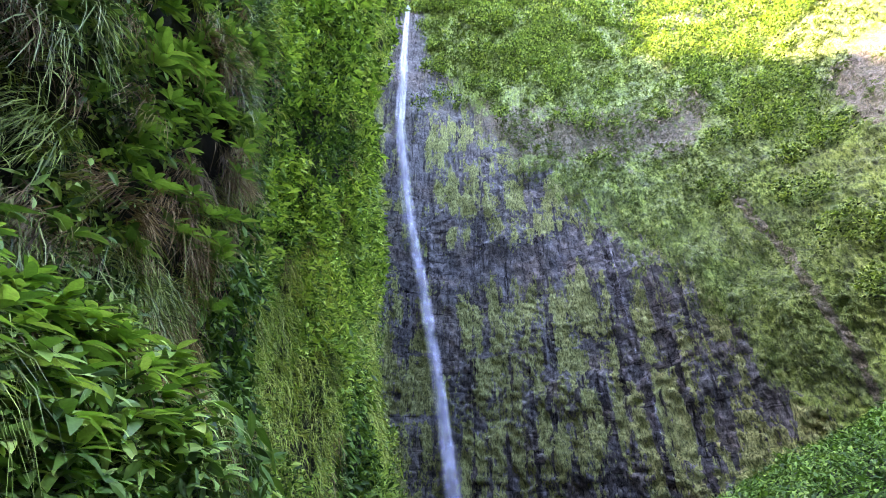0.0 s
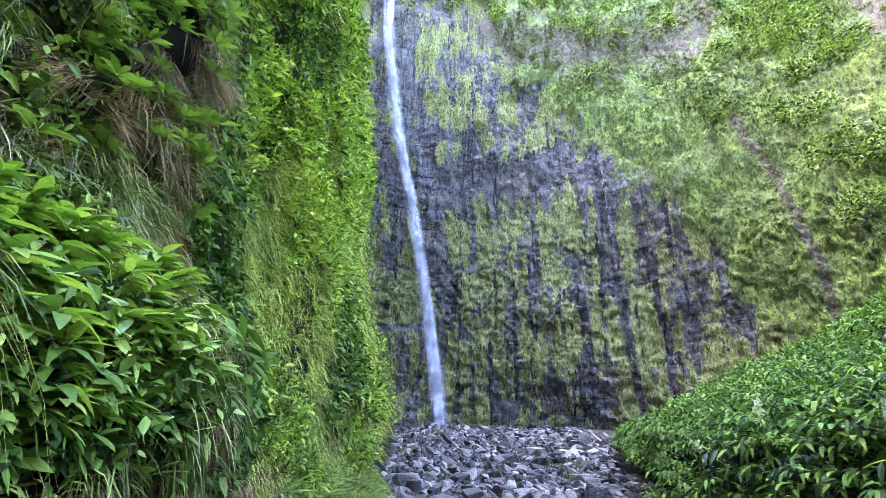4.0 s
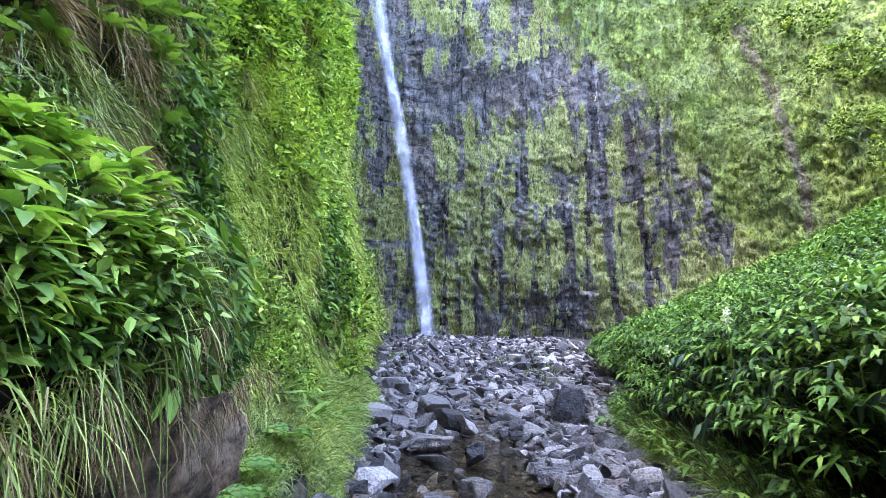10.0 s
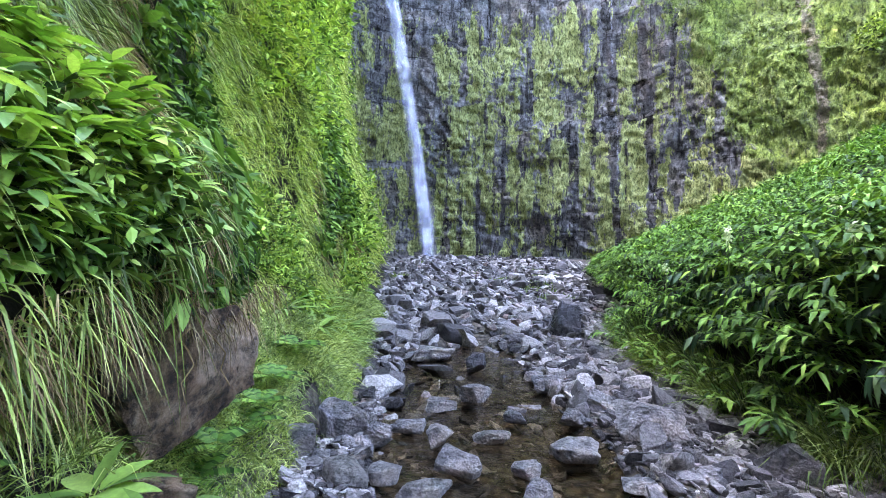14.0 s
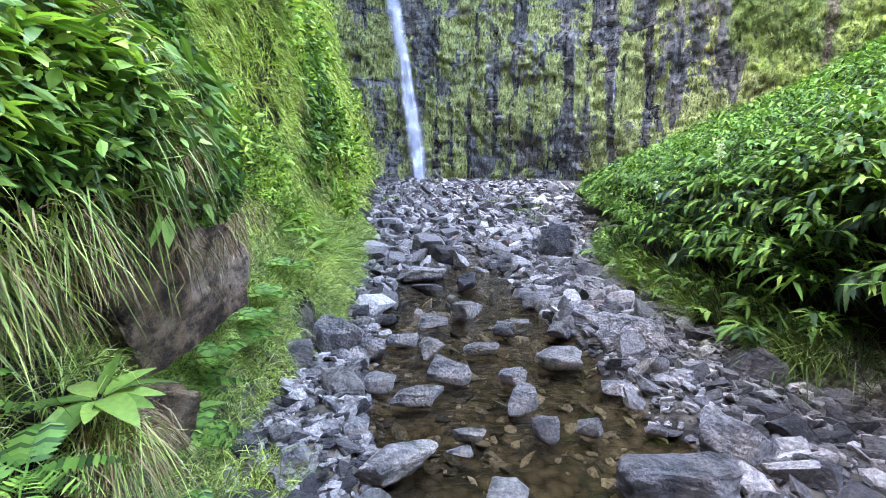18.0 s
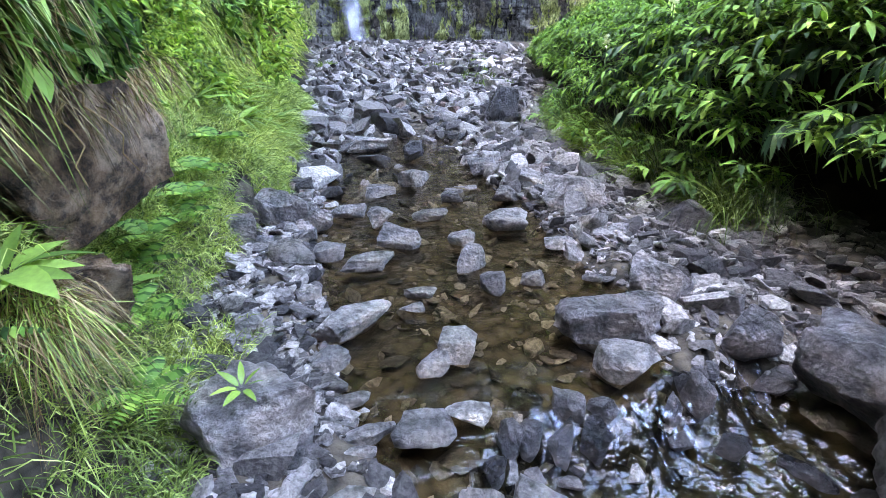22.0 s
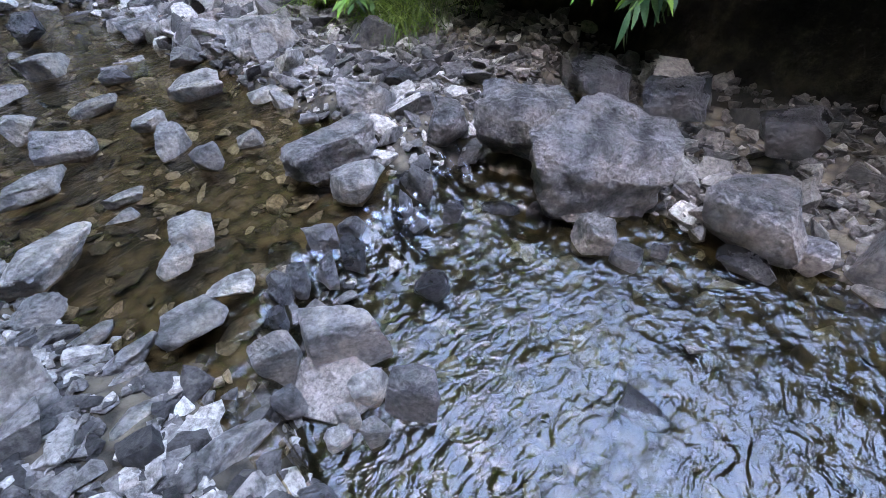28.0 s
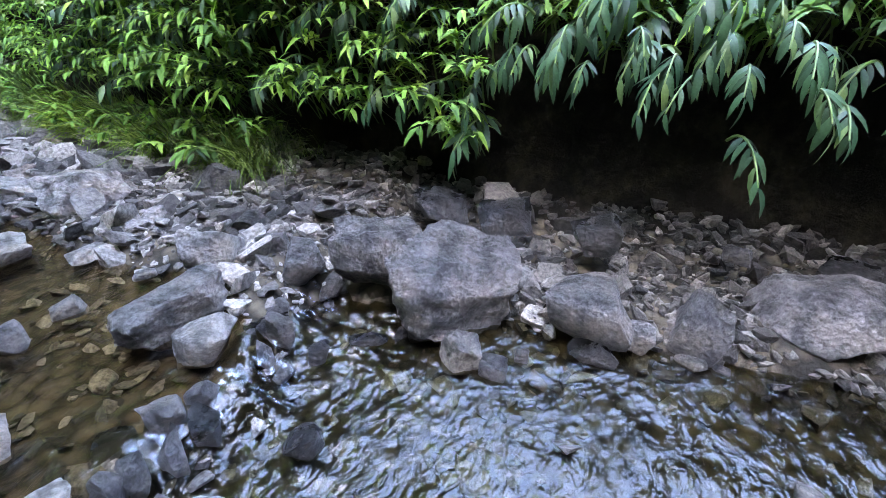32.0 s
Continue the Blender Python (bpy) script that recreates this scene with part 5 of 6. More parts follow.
def bank_edge_grass():
    """Coarse grass and herbs along the foot of the right bank."""
    r = np.random.default_rng(53)
    y = 5.2 + 7 * r.random(420)
    x = right_bank(y) + r.uniform(0.15, 0.6, len(y))
    ok = fbm(x * 1.3, y * 1.3, 2.0, 2) > 0.6
    x, y = x[ok], y[ok]
    p = np.stack([x, y, ground_height(x, y)], -1)
    stuff("bank_edge_grass", [tufts(r, p, np.tile([-0.3, -0.1, 1.1], (len(p), 1)), 10, r.uniform(0.3, 0.7, len(p)), 0.008, 0.9, 0.3)], M_SHADED_SEDGE, "coarse arching grass along the shaded bank", "grass")
    cy = 4.6 + 5.2 * (np.arange(18) // 3 + r.random(18) * 0.35) / 6
    cx = right_bank(cy) + r.uniform(0.1, 0.4, 18)
    x, y = np.repeat(cx, 20) + r.normal(0, 0.05, 360), np.repeat(cy, 20) + r.normal(0, 0.05, 360)
    x, y = x[::2], y[::2]
    t = np.stack([x, y, ground_height(x, y)], -1)
    stuff("tall_grass", [tufts(r, t, np.tile([-0.25, -0.12, 1.0], (180, 1)), 7, r.uniform(0.5, 1.25, 180), 0.011, 0.6, 0.17)], M_SHADED_SEDGE, "tall arching grass clumps in front of the shaded bank", "grass")
    x, y = np.array([3.0, 3.05, 3.1, 3.15, 3.2, 3.05]).repeat(14) + r.normal(0, 0.12, 84), np.array([3.35, 3.6, 3.85, 4.15, 4.5, 3.45]).repeat(14) + r.normal(0, 0.16, 84)
    t = np.stack([x, y, ground_height(x, y) + 0.15], -1)
    stuff("drooping_grass", [tufts(r, t, np.tile([-0.3, -0.15, 0.9], (84, 1)), 9, r.uniform(0.4, 0.8, 84), 0.006, 1.15, 0.35)], M_SHADED_SEDGE, "drooping grass over the bank's foot, its green darkened for shade", "grass")
    y = 4.0 + 6 * r.random(150)
    x = right_bank(y) + r.uniform(0.1, 0.55, 150)
    q = np.stack([x, y, ground_height(x, y)], -1)[fbm(x * 2, y * 2, 7.0, 2) > 0.47]
    stuff("bank_edge_herbs", [clumps(r, q + (-0.05, 0, 0.1), np.tile([-0.3, -0.2, 0.8], (len(q), 1)), 14, 0.06, 0.17, LEAF_S, 0.45)], M_BUSH, "small leafy herbs at the bank's foot", "herbs")


bank_edge_grass()


# ---- plants on the rear cliff ----
def cliff_plants():
    r = np.random.default_rng(61)
    n = 16000
    a, z = r.uniform(-17, 58, n), 6 + 100 * r.random(n)
    x = np.sin(np.radians(a)) * cliff_rho(a, z)
    grass, earth, shrub = cliff_cover(a, z)
    g = (grass - 0.4 * earth + (fbm(x * 0.3, z * 0.2, 13.0, 4) - 0.5) * 2.2 > 0.62) & (shrub < 0.8)
    p, aa, zz = cliff_point(a[g], z[g], 0.1), a[g], z[g]
    out = unit(np.stack([-np.sin(np.radians(aa)), -np.cos(np.radians(aa)), 0.5 + 0 * aa], -1))
    stuff("cliff_grass", [tufts(r, p, out, 9, r.uniform(0.35, 0.8, len(p)) * (1 + zz / 90), 0.05 + 0.0006 * zz, 1.0, 0.6, BLADE_T)], M_TURF, "long grass covering the upper cliff", "grass")
    n = 9000
    a, z = r.uniform(-17, 58, n), 8 + 100 * r.random(n)
    x = np.sin(np.radians(a)) * cliff_rho(a, z)
    grass, earth, shrub = cliff_cover(a, z)
    g = (shrub * 0.62 + 0.14 * (z > 44) - 0.1 * earth + (fbm(x * 0.3 + 4, z * 0.3, 6.0, 4) - 0.5) * 2.4 > 0.5) & ((grass > 0.7) | (z > 60)) & ~((a < -13) & (z < 90))
    rad = r.uniform(0.35, 1.0, g.sum()) * (1 + z[g] / 110)
    p, aa = cliff_point(a[g], z[g], 0.1 + 0.5 * rad), a[g]
    out = unit(np.stack([-np.sin(np.radians(aa)), -np.cos(np.radians(aa)), 1.0 + 0 * aa], -1))
    stuff("cliff_shrubs", [clumps(r, p, out, 38, 0.32 + 0.002 * z[g], rad, LEAF_T, 0.5, 0)], M_LEDGE, "green shrubs on the cliff's ledges", "shrubs")


cliff_plants()


# ---- the fall ----
def build_fall():
    az = lambda z: np.interp(z, FALL_Z, FALL_A)
    root = tagged(new("waterfall"), "tall narrow white waterfall sliding down the dark cliff", "waterfall")
    r = np.random.default_rng(71)
    z = np.linspace(2.0, 94.0, 300)
    for k in range(24):
        off = r.normal(0, 0.3)
        w = r.uniform(0.12, 0.42) if k else 0.8
        wig = off + 0.3 * (fbm(z * 0.1 + 9 * k, 0 * z + k, 0.0, 3) - 0.5) * 2
        grow = np.interp(z, [2, 10, 25, 40, 70, 94], [1.6, 1.3, 1.2, 1.35, 1.3, 0.7])
        c = cliff_point(az(z) + np.degrees(wig * grow / 46), z, 0.9 + 0.03 * k)
        side = np.array([1.0, 0.08, 0.0])
        ww = (w * grow * (0.5 + 1.0 * fbm(z * 0.2 + 4 * k, 0 * z, 2.0, 2)))[:, None]
        v = np.stack([c - side * ww / 2, c + (0, -0.08, 0), c + side * ww / 2], 1).reshape(-1, 3)
        me = np_mesh("water_strand", v, grid_faces(len(z), 3), True)
        put("water_strand", me, M_FALL, root)
    for a0, z0, z1 in ((17.6, 17, 32), (18.4, 9, 16), (10.6, 26, 34), (15.0, 22, 27)):
        zz = np.linspace(z0, z1, 40)
        c = cliff_point(a0 + 0.012 * (z1 - zz) + 0.3 * (fbm(zz * 0.5, 0 * zz + a0, 0.0, 3) - 0.5), zz, 0.5)
        v = np.stack([c - (0.045, 0, 0), c + (0.045, 0, 0)], 1).reshape(-1, 3)
        put("trickle", np_mesh("trickle", v, grid_faces(40, 2), True), M_TRICKLE, label="thin white trickle of water on the cliff", category="trickle")


build_fall()


# ---- single plants and rocks beside the path ----
def leaf_mesh(name, aspect, droop, fold=0.25, profile=LEAF):
    v, f = strips(np.zeros((1, 3)), np.array([[0, 1.0, 0]]), np.array([[1.0, 0, 0]]), 1.0, aspect, droop, profile, fold)
    return np_mesh(name, v, f, True)


GINGER_LEAVES = [leaf_mesh("leaf", a, d) for a, d in ((0.24, 0.25), (0.27, 0.5), (0.23, 0.75), (0.28, 0.4))]
BROAD_LEAVES = [leaf_mesh("leaf", a, d) for a, d in ((0.36, 0.3), (0.4, 0.5), (0.34, 0.15))]
YOUNG_LEAVES = [leaf_mesh("leaf", a, d) for a, d in ((0.27, 0.25), (0.31, 0.5), (0.25, 0.75), (0.33, 0.4))]
SWORD_LEAVES = [leaf_mesh("leaf", a, d) for a, d in ((0.11, 0.35), (0.13, 0.6), (0.1, 0.9))]
LIT_GINGER_LEAVES = [leaf_mesh("leaf", a, d) for a, d in ((0.33, 0.25), (0.37, 0.5), (0.31, 0.7), (0.4, 0.4))]
for _m in LIT_GINGER_LEAVES:
    _m.materials.append(M_LIT_GINGER_OB)
for _m in GINGER_LEAVES:
    _m.materials.append(M_SHADED_GINGER_OB)
for _m in BROAD_LEAVES + YOUNG_LEAVES + SWORD_LEAVES:
    _m.materials.append(M_YOUNG_OB)


def leaf_pose(at, way, size, roll):
    way = Vector(way).normalized()
    side = way.cross(Vector((0, 0, 1)))
    if side.length < 1e-3:
        side = Vector((1, 0, 0))
    side.normalize()
    up = side.cross(way)
    m = Matrix((side, way, up)).transposed().to_4x4()
    return Matrix.Translation(at) @ m @ Matrix.Rotation(roll, 4, "Y") @ Matrix.Scale(size, 4)


def stalk_mesh(pts, r0, r1):
    bm = bmesh.new()
    rings = []
    for i, p in enumerate(pts):
        t = (pts[min(i + 1, len(pts) - 1)] - pts[max(i - 1, 0)]).normalized()
        a = t.cross(Vector((0.3, 1, 0.1))).normalized()
        b = t.cross(a)
        r = r0 + (r1 - r0) * i / (len(pts) - 1)
        rings.append([bm.verts.new(p + a * r * math.cos(q) + b * r * math.sin(q)) for q in (0, 1.257, 2.513, 3.77, 5.027)])
    for u, v in zip(rings, rings[1:]):
        for k in range(5):
            bm.faces.new((u[k], u[(k + 1) % 5], v[(k + 1) % 5], v[k]))
    bm.faces.new(rings[-1])
    me = bpy.data.meshes.new("stalk")
    bm.to_mesh(me)
    bm.free()
    return me


def ginger_plant(r, base, lean, height, leaf, count, label, droop=0.5, leaves=GINGER_LEAVES, wild=0.13):
    """One ginger: an arching stalk with two ranks of long leaves, each leaf a part."""
    root = tagged(new("ginger_plant"), label, "ginger", "ginger plants by the stream")
    root.location = base
    way = (Vector(lean) + Vector((0, 0, 0.75))).normalized()
    pts = []
    for i in range(9):
        s = i / 8
        pts.append(way * (height * s) - Vector((0, 0, droop * height * s * s)))
    me = stalk_mesh(pts, 0.011, 0.005)
    put("stalk", me, M_STEM, root)
    flat = way.cross(Vector((0, 0, 1))).normalized()
    for k in range(count):
        s = 0.32 + 0.68 * k / (count - 1)
        p = way * (height * s) - Vector((0, 0, droop * height * s * s))
        tip = (way - Vector((0, 0, 2 * droop * s))).normalized()
        sg = 1 if k % 2 else -1
        d = flat * sg * (1.1 - 0.6 * s) + tip * (0.35 + 0.65 * s) + Vector((r.normal(0, wild), r.normal(0, wild), (-0.45 if leaves is GINGER_LEAVES else 0.12) + r.normal(0, wild)))
        ob = put("leaf", leaves[int(r.integers(4))], None, root)
        ob.matrix_local = leaf_pose(p, d, leaf * r.uniform(0.8, 1.12) * (1.05 - 0.35 * abs(s - 0.65)), r.normal(0, 0.3))
    return root


def rosette(r, base, out, n, size, label, leaves, name="broadleaf_plant", up=0.4, group=""):
    """A young plant: leaves spreading from one point."""
    root = tagged(new(name), label, "plant", group)
    root.location = base
    for k in range(n):
        a = 6.283 * (k + r.uniform(-0.2, 0.2)) / n
        d = Vector(out) * 0.55 + Vector((math.cos(a), math.sin(a), up + r.normal(0, 0.15)))
        ob = put("leaf", leaves[int(r.integers(len(leaves)))], None, root)
        ob.matrix_local = leaf_pose(Vector(d).normalized() * 0.02, d, size * r.uniform(0.75, 1.15), r.normal(0, 0.2))
    return root


def left_plants():
    r = np.random.default_rng(81)
    for _ in range(150):
        y, z = r.uniform(0.45, 1.75), r.uniform(1.6, 2.35)
        z = max(min(z, 2.55 - 0.45 * abs(y - 1.0)), 1.85 if y > 1.4 else 1.6)
        x = float(left_wall_x(y, z)) - 0.08
        ginger_plant(r, (x, y, z), (r.uniform(0.35, 0.75), r.normal(-0.1, 0.3), 0), r.uniform(0.18, 0.32), r.uniform(0.085, 0.125), 11, "bright green ginger growing out of the bank", 0.35, LIT_GINGER_LEAVES, 0.3)
    for y, z in ((1.5, 1.55), (1.95, 2.45), (2.3, 2.9), (1.25, 2.75), (0.9, 2.6), (1.6, 2.9)):
        rosette(r, (float(left_wall_x(y, z)) + 0.12, y, z), (1, -0.3, 0.1), 6, 0.15, "light green broad-leaved seedling on the bank", BROAD_LEAVES)
    # upper shrubs with whorls of leaves
    for _ in range(120):
        y, z = r.uniform(1.0, 2.3), r.uniform(3.1, 5.4)
        y = max(y, 1.0 + 0.5 * (4.2 - z))
        x = float(left_wall_x(y, z))
        rosette(r, (x + r.uniform(0.0, 0.22), y, z), (0.8, -0.3, 0.2), 9, r.uniform(0.08, 0.13), "glossy green shrub whorl above the overhang", YOUNG_LEAVES + BROAD_LEAVES[:1], "shrub", 0.5, "shrubs on the overhang")
    # low broad-leaved plant on the dark rock, and sapling
    rosette(r, (-1.06, 1.24, 0.98), (0.5, -0.5, 0.2), 12, 0.17, "pale green broad-leaved plant on a dark rock", BROAD_LEAVES, up=0.25)
    rosette(r, (-1.14, 1.74, 0.66), (0.5, -0.5, 0.2), 7, 0.12, "small round-leaved sapling by the rock", BROAD_LEAVES, up=0.6)
    rosette(r, (-0.66, 1.5, 0.33), (0.2, -0.2, 0.4), 7, 0.1, "small green seedling on the flat boulder", YOUNG_LEAVES, up=0.5)
    # sword-leaved clump on the bank
    for x, y, z in ((-1.9, 5.6, 0.75), (-2.1, 6.2, 0.85), (-1.85, 6.6, 0.6), (-2.2, 5.2, 1.0), (-1.75, 6.0, 0.5), (-2.3, 6.8, 1.0)):
        rosette(r, (x, y, z), (0.4, -0.4, 0.3), 26, 0.42, "bright green clump of sword-shaped leaves on the bank", SWORD_LEAVES, "leafy_clump", 0.8, "leafy clumps on the bank")


left_plants()


def fern(r, base, out, n, size):
    """A fern: arching fronds, each with a midrib and rows of leaflets."""
    root = tagged(new("fern"), "light green fern with arching fronds", "fern", "ferns on the bank")
    root.location = base
    for k in range(n):
        a = 6.283 * k / n + r.normal(0, 0.2)
        way = unit(np.array([math.cos(a), math.sin(a), 0.5]) + np.asarray(out) * 0.6)
        s = np.repeat(np.linspace(0.12, 0.97, 13), 2)
        side0 = unit(np.cross(way, (0, 0, 1.0)))
        sign = np.where(np.arange(26) % 2, 1.0, -1.0)[:, None]
        pos = way * (size * s)[:, None]
        pos[:, 2] -= 0.5 * size * s ** 2
        ln = size * 0.24 * np.sin(np.pi * np.clip(0.15 + 0.85 * s, 0, 1)) + 0.01
        leaflets = strips(pos, side0 * sign + way * 0.35 + (0, 0, -0.1), np.tile(way, (26, 1)), ln, ln * 0.3 + 0.004, 0.2, LEAF_T, 0)
        rib = strips(np.zeros((1, 3)), way[None], side0[None], size, 0.006, 0.5, BLADE)
        v, f = joined([leaflets, rib])
        put("frond", np_mesh("frond", v, f, False), M_GINGER, root)


def ferns():
    r = np.random.default_rng(83)
    for x, y, z, n, s in ((-1.45, 2.35, 0.5, 7, 0.3), (-1.3, 2.0, 0.42, 6, 0.28), (-0.98, 1.45, 0.4, 6, 0.22), (-1.5, 3.0, 0.55, 7, 0.3), (-1.6, 3.6, 0.7, 7, 0.32), (-1.25, 0.9, 1.1, 7, 0.3), (-1.7, 4.4, 0.8, 8, 0.36)):
        fern(r, (x, y, z), (0.6, -0.3, 0), n, s)


ferns()


def right_plants():
    r = np.random.default_rng(85)
    for k in range(46):
        y = -1.6 + 8.6 * ((k + r.uniform(0, 0.8)) / 46) ** 0.62
        x = float(right_bank(y)) + r.uniform(0.75, 1.15) + (0.25 if y < 1.2 else 0.0)
        if y < 1.2 and k % 3:
            continue
        z = float(ground_height(x, y))
        ginger_plant(r, (x, y, z), (-r.uniform(0.7, 1.2), r.normal(-0.05, 0.3), 0), r.uniform(0.75, 1.15), r.uniform(0.17, 0.24), 17, "ginger arching over the shaded bank, its green darkened for shade", 0.55)
    for k in range(12):
        y = 2.3 + 6.5 * (k + r.uniform(0, 0.9)) / 12
        x = float(right_bank(y)) + r.uniform(0.6, 0.9)
        ginger_plant(r, (x + 0.25, y, float(ground_height(x, y)) + r.uniform(0.6, 0.85)), (-r.uniform(0.7, 1.1), r.normal(-0.05, 0.35), 0), r.uniform(0.55, 0.95), r.uniform(0.15, 0.22), 13, "ginger arching over the shaded bank, its green darkened for shade", 0.75)
    # fronds that hang in front of the dark hollow
    for y, z in ((3.12, 0.93), (2.17, 0.74), (1.51, 0.77), (1.07, 1.29), (0.80, 1.15), (0.25, 0.90), (-0.20, 1.38), (-0.36, 1.43), (-0.72, 0.84), (-0.12, 0.59), (-0.41, 1.11), (-0.15, 1.00), (2.00, 1.34), (0.54, 1.39), (2.65, 1.33)):
        h = r.uniform(0.45, 0.7)
        ginger_plant(r, (2.95 + 0.75 * h, y + r.normal(0, 0.06), z + 0.16), (-1.0, r.normal(0, 0.2), 0), h, r.uniform(0.13, 0.18), 13, "drooping ginger frond before a dark hollow, its green darkened for shade", 0.75)
    for k in range(18):
        h = r.uniform(0.35, 0.6)
        y = -1.5 + 0.16 * k + r.normal(0, 0.05)
        ginger_plant(r, (2.95 + 0.7 * h + r.uniform(0, 0.35), y, 0.95 + 0.5 * r.random()), (-1.0, r.normal(0, 0.3), 0), h, r.uniform(0.12, 0.17), 11, "drooping ginger frond before a dark hollow, its green darkened for shade", 0.8)
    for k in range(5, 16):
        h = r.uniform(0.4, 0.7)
        ginger_plant(r, (3.05 + 0.75 * h + r.uniform(0, 0.3), -0.9 + 0.15 * k, r.uniform(1.15, 1.6)), (-1.0, r.normal(0, 0.25), 0), h, r.uniform(0.15, 0.22), 11, "drooping ginger frond before a dark hollow, its green darkened for shade", 0.75)
    for x, y, z in ((2.87, 5.14, 1.92), (3.06, 3.76, 1.88), (2.75, 6.4, 1.55), (3.3, 5.9, 2.05), (3.6, 4.6, 2.25)):
        root = tagged(new("ginger_flower"), "pale cream ginger flower head above the leaves", "flower", "ginger flowers")
        root.location = (x, y, z)
        v, f = strips(np.zeros((26, 3)) + r.normal(0, 0.015, (26, 3)) + np.stack([0 * np.arange(26.0), 0 * np.arange(26.0), np.arange(26) * 0.004], -1), rand_dir(r, 26, (0, 0, 0.5)), r.normal(0, 1, (26, 3)), 0.06, 0.028, 0.3, LEAF_T, 0.2)
        put("petals", np_mesh("petals", v, f, False), M_FLOWER, root, kind="stuff")
        put("stalk", stalk_mesh([Vector((0.02, 0, -0.5)), Vector((0.01, 0, -0.25)), Vector((0, 0, 0.02))], 0.008, 0.005), M_STEM, root)


right_plants()


def bank_rocks():
    """Brown rock faces that stand out of the left bank."""
    for i, (x, y, z, w, d, h, yaw) in enumerate(((-1.56, 2.08, 1.04, 0.95, 0.66, 0.74, 82), (-1.62, 2.68, 0.98, 0.5, 0.5, 0.6, 75), (-1.24, 1.58, 0.66, 0.44, 0.36, 0.42, 40), (-1.3, 0.7, 0.3, 0.5, 0.5, 0.6, 20))):
        me = stone_mesh(700 + i, 5, 11, 0.16, (0.62, 0.95))
        me.transform(Matrix.Diagonal((w, d, h, 1)))
        me.materials.append(M_BANKROCK)
        ob = put("bank_rock", me, None, label="dark brown rock face under hanging grass", category="rock", group="rocks in the left bank")
        ob.matrix_world = pose(x, y, z, 0, 0, yaw)


bank_rocks()


def near_grass():
    """Long blades beside the rock, and the straw fringe that hangs over it."""
    r = np.random.default_rng(87)
    y = r.uniform(0.3, 1.5, 330)
    z = r.uniform(0.5, 1.6, 330)
    p = np.stack([left_wall_x(y, z) + 0.05, y, z], -1)
    stuff("long_grass", [tufts(r, p, np.tile([0.6, -0.15, 0.5], (330, 1)), 8, r.uniform(0.12, 0.32, 330), 0.0085, 1.25, 0.4)], M_GRASS, "long arching grass blades at the foot of the bank", "grass")
    y = r.uniform(0.95, 2.3, 420)
    x = -0.8 - 0.55 * r.random(420)
    p = np.stack([x, y, ground_height(x, y)], -1)
    stuff("verge_grass", [tufts(r, p, np.tile([0.3, -0.15, 0.9], (420, 1)), 11, r.uniform(0.14, 0.32, 420), 0.005, 0.8, 0.5)], M_GRASS, "fresh green grass beside the near boulders", "grass")
    y = np.concatenate([r.uniform(1.55, 2.7, 66), r.uniform(1.2, 1.6, 14)])
    z = 1.4 + 0.05 * np.sin(y * 5) + r.normal(0, 0.04, 80)
    p = np.stack([-1.28 + r.normal(0, 0.06, 80), y, z], -1)
    stuff("straw_fringe", [tufts(r, p, np.tile([0.35, -0.1, -0.3], (80, 1)), 10, r.uniform(0.04, 0.15, 80) ** 1.0, 0.0045, 1.2, 0.3)], M_DRY, "dry straw fringe hanging over the brown rock", "grass")


near_grass()


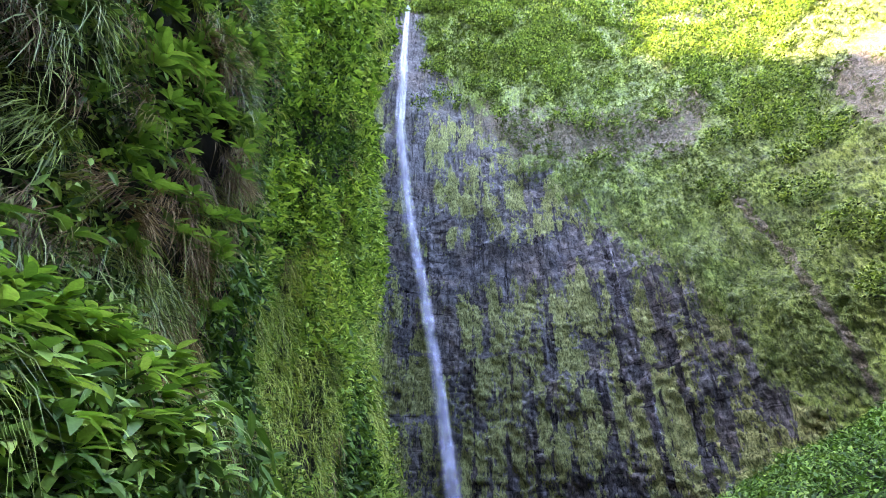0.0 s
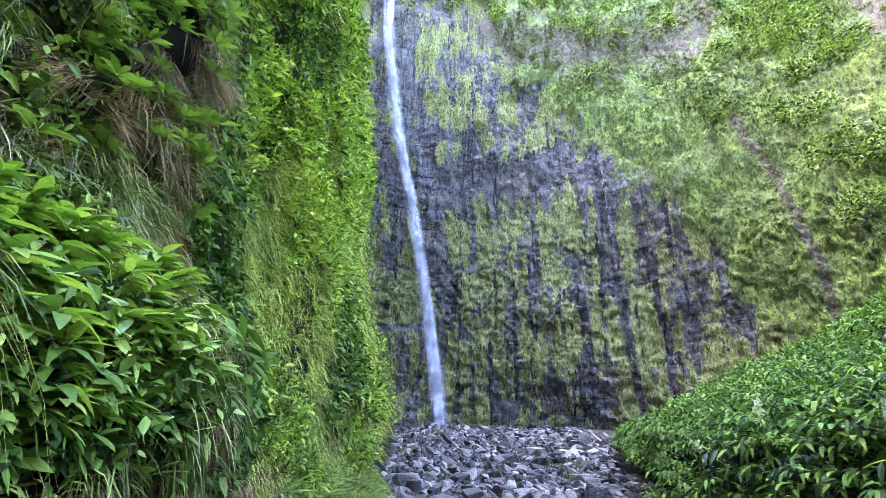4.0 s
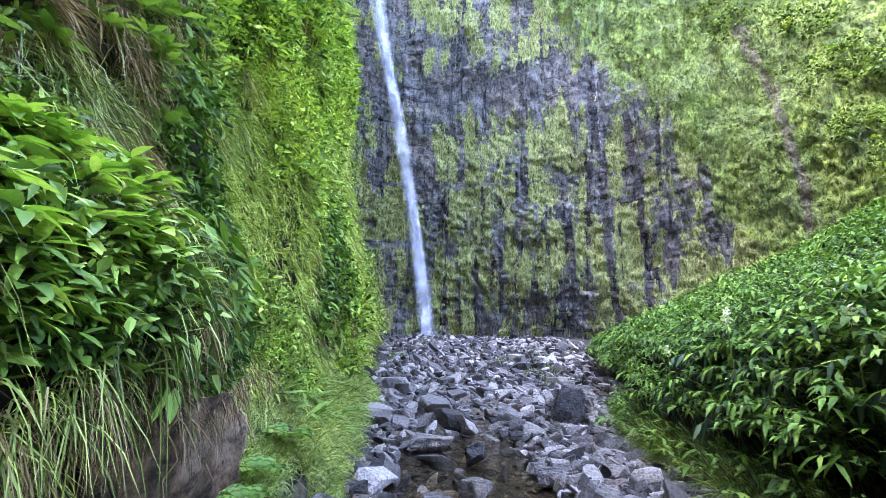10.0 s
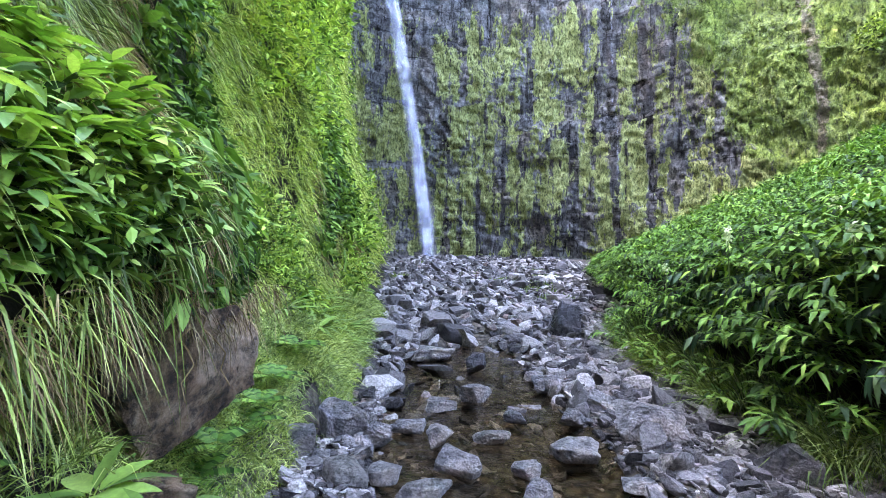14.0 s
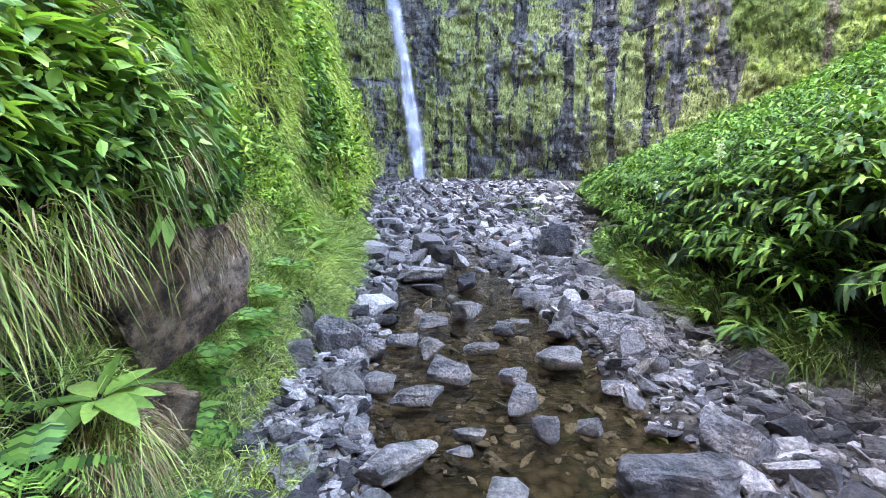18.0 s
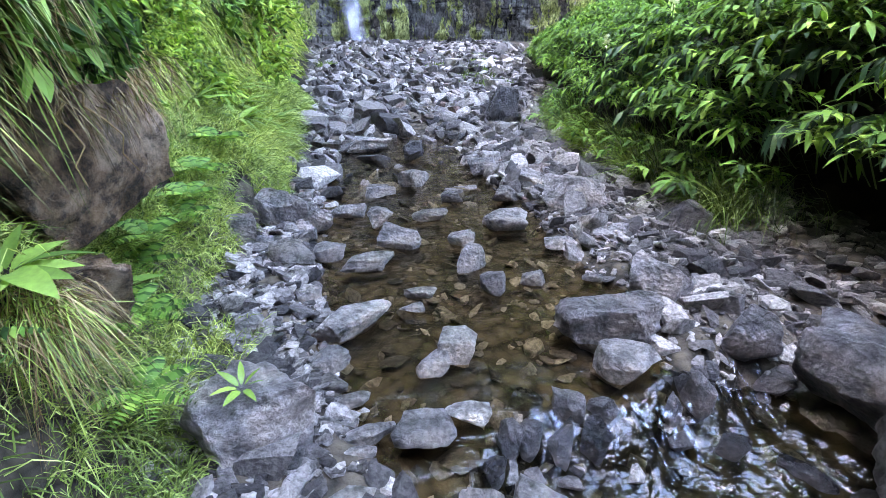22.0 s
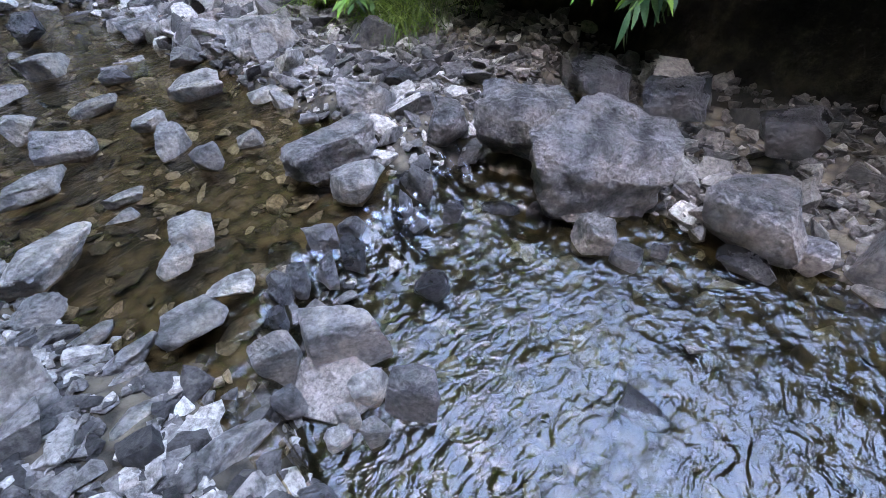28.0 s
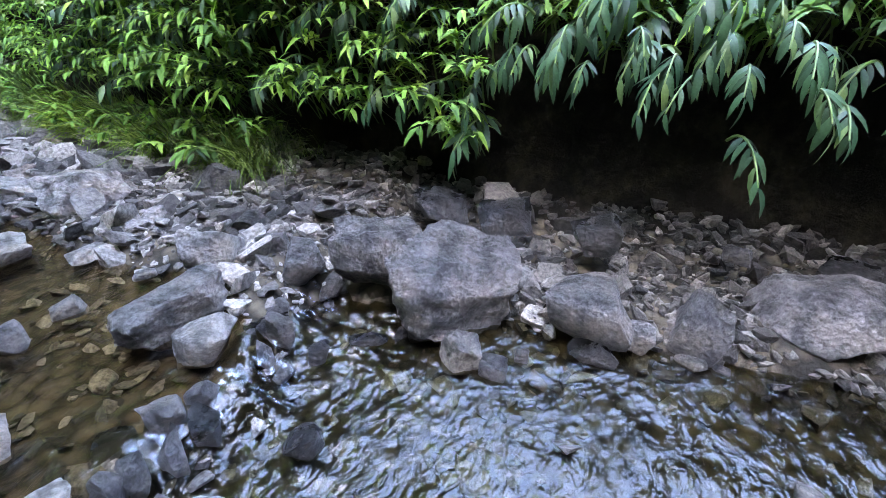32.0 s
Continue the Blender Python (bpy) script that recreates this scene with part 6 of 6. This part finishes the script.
def small_plants():
    """Tufts among the rubble, tall grass at the shaded bank, a yellow fern and a straw tussock by the near rock."""
    r = np.random.default_rng(89)
    c = np.array([(-3.4, 22.0), (1.7, 20.3), (2.5, 16.7), (4.4, 26.5), (-3.2, 33.0), (3.2, 18.5), (2.9, 14.5), (1.2, 24.0), (3.9, 22.5)])
    q = np.repeat(c, 30, 0) + r.normal(0, 0.35, (len(c) * 30, 2))
    p = np.stack([q[:, 0], q[:, 1], ground_height(q[:, 0], q[:, 1]) + 0.05], -1)
    stuff("rubble_grass", [tufts(r, p, np.tile([0.0, -0.1, 1.0], (len(p), 1)), 7, r.uniform(0.15, 0.5, len(p)), 0.022, 0.7, 0.4)], M_TURF, "small green grass tufts among the far rubble", "grass")
    c = np.array([(3.0, 7.4), (3.1, 5.0), (3.05, 4.3), (3.1, 6.2), (3.15, 8.6)])
    for x, y in c:
        n = 46
        q = np.stack([x + r.normal(0, 0.1, n), y + r.normal(0, 0.14, n), np.zeros(n)], -1)
        q[:, 2] = ground_height(q[:, 0], q[:, 1]) + 0.05
        stuff("sedge_clump", [tufts(r, q, np.tile([-0.28, -0.1, 1.0], (n, 1)), 4, r.uniform(0.5, 1.15, n), 0.012, 0.75, 0.2)], M_SHADED_SEDGE, "tall arching sedge at the foot of the shaded bank", "grass")
    for x, y, z, n, s in ((-1.2, 1.95, 0.42, 6, 0.2), (-1.42, 2.5, 0.6, 7, 0.26), (-1.12, 1.62, 0.58, 5, 0.17), (-1.5, 3.2, 0.62, 7, 0.26), (-1.0, 0.95, 0.95, 6, 0.22)):
        fern(r, (x, y, z), (0.5, -0.4, 0.1), n, s)
    q = np.array([-1.08, 1.3, 0.85]) + r.normal(0, 1, (60, 3)) * (0.05, 0.07, 0.04)
    stuff("straw_tussock", [tufts(r, q[:30], np.tile([0.45, -0.35, 0.1], (30, 1)), 12, r.uniform(0.15, 0.32, 30), 0.004, 1.2, 0.3), ], M_DRY, "straw-coloured tussock hanging over the dark slab", "grass")
    stuff("green_tussock", [tufts(r, q[30:], np.tile([0.45, -0.35, 0.4], (30, 1)), 10, r.uniform(0.14, 0.3, 30), 0.004, 1.2, 0.35)], M_GRASS, "green grass tussock over the dark slab", "grass")
    # thin dead stems that hang through the hollow and lean out of the near bank
    for x, y, z, dx, dy, dz in ((-1.25, 2.0, 1.4, 0.12, 0.1, -0.35), (-1.2, 1.85, 1.38, 0.08, -0.1, -0.3), (-1.9, 1.6, 3.0, 0.35, -0.2, 0.1), (-1.85, 1.2, 2.8, 0.3, -0.25, -0.1)):
        pts = [Vector((dx * k / 6 + 0.02 * math.sin(2.1 * k), dy * k / 6 + 0.02 * math.cos(1.7 * k), dz * (k / 6) ** 1.4)) for k in range(7)]
        ob = put("dead_stem", stalk_mesh(pts, 0.006, 0.002), M_DRY, label="thin brown dead stem hanging from the near bank", category="stem", group="dead stems")
        ob.location = (x, y, z)


small_plants()


def lip_stones():
    """Wet stones along the lip over which the pool spills, and the foam below them."""
    r = np.random.default_rng(91)
    for k in range(24):
        x = 0.06 + 2.0 * (k + r.uniform(0, 0.9)) / 24
        if 0.95 < x < 1.15 or 1.5 < x < 1.75:
            continue
        y = float(water_border(x)) - r.uniform(-0.08, 0.25)
        s = r.uniform(0.05, 0.12)
        rock(x, y, -0.1, s * 1.2, s, 0.1 + s * r.uniform(0.5, 0.9), r.uniform(0, 180), r.uniform(0.15, 0.55))
    for x0, y0, w, ln, drop in ((1.05, 1.6, 0.2, 0.3, 0.2), (1.62, 2.05, 0.24, 0.45, 0.22), (0.62, 1.6, 0.1, 0.18, 0.18)):
        n = 20
        px = x0 + r.normal(0, w / 2, n)
        pos = np.stack([px, y0 + r.normal(0, 0.03, n), 0.005 + 0 * px], -1)
        way = np.stack([r.normal(0, 0.25, n), -np.ones(n), -0.35 + 0 * px], -1)
        v, f = strips(pos, way, np.tile([1.0, 0, 0], (n, 1)), ln * r.uniform(0.6, 1.2, n), r.uniform(0.008, 0.03, n), 0.4, BLADE)
        v[:, 2] = np.maximum(v[:, 2], -0.185)
        put("white_water", np_mesh("white_water", v, f, True), M_FOAM, label="white water spilling between wet stones", category="white water", kind="stuff")


lip_stones()
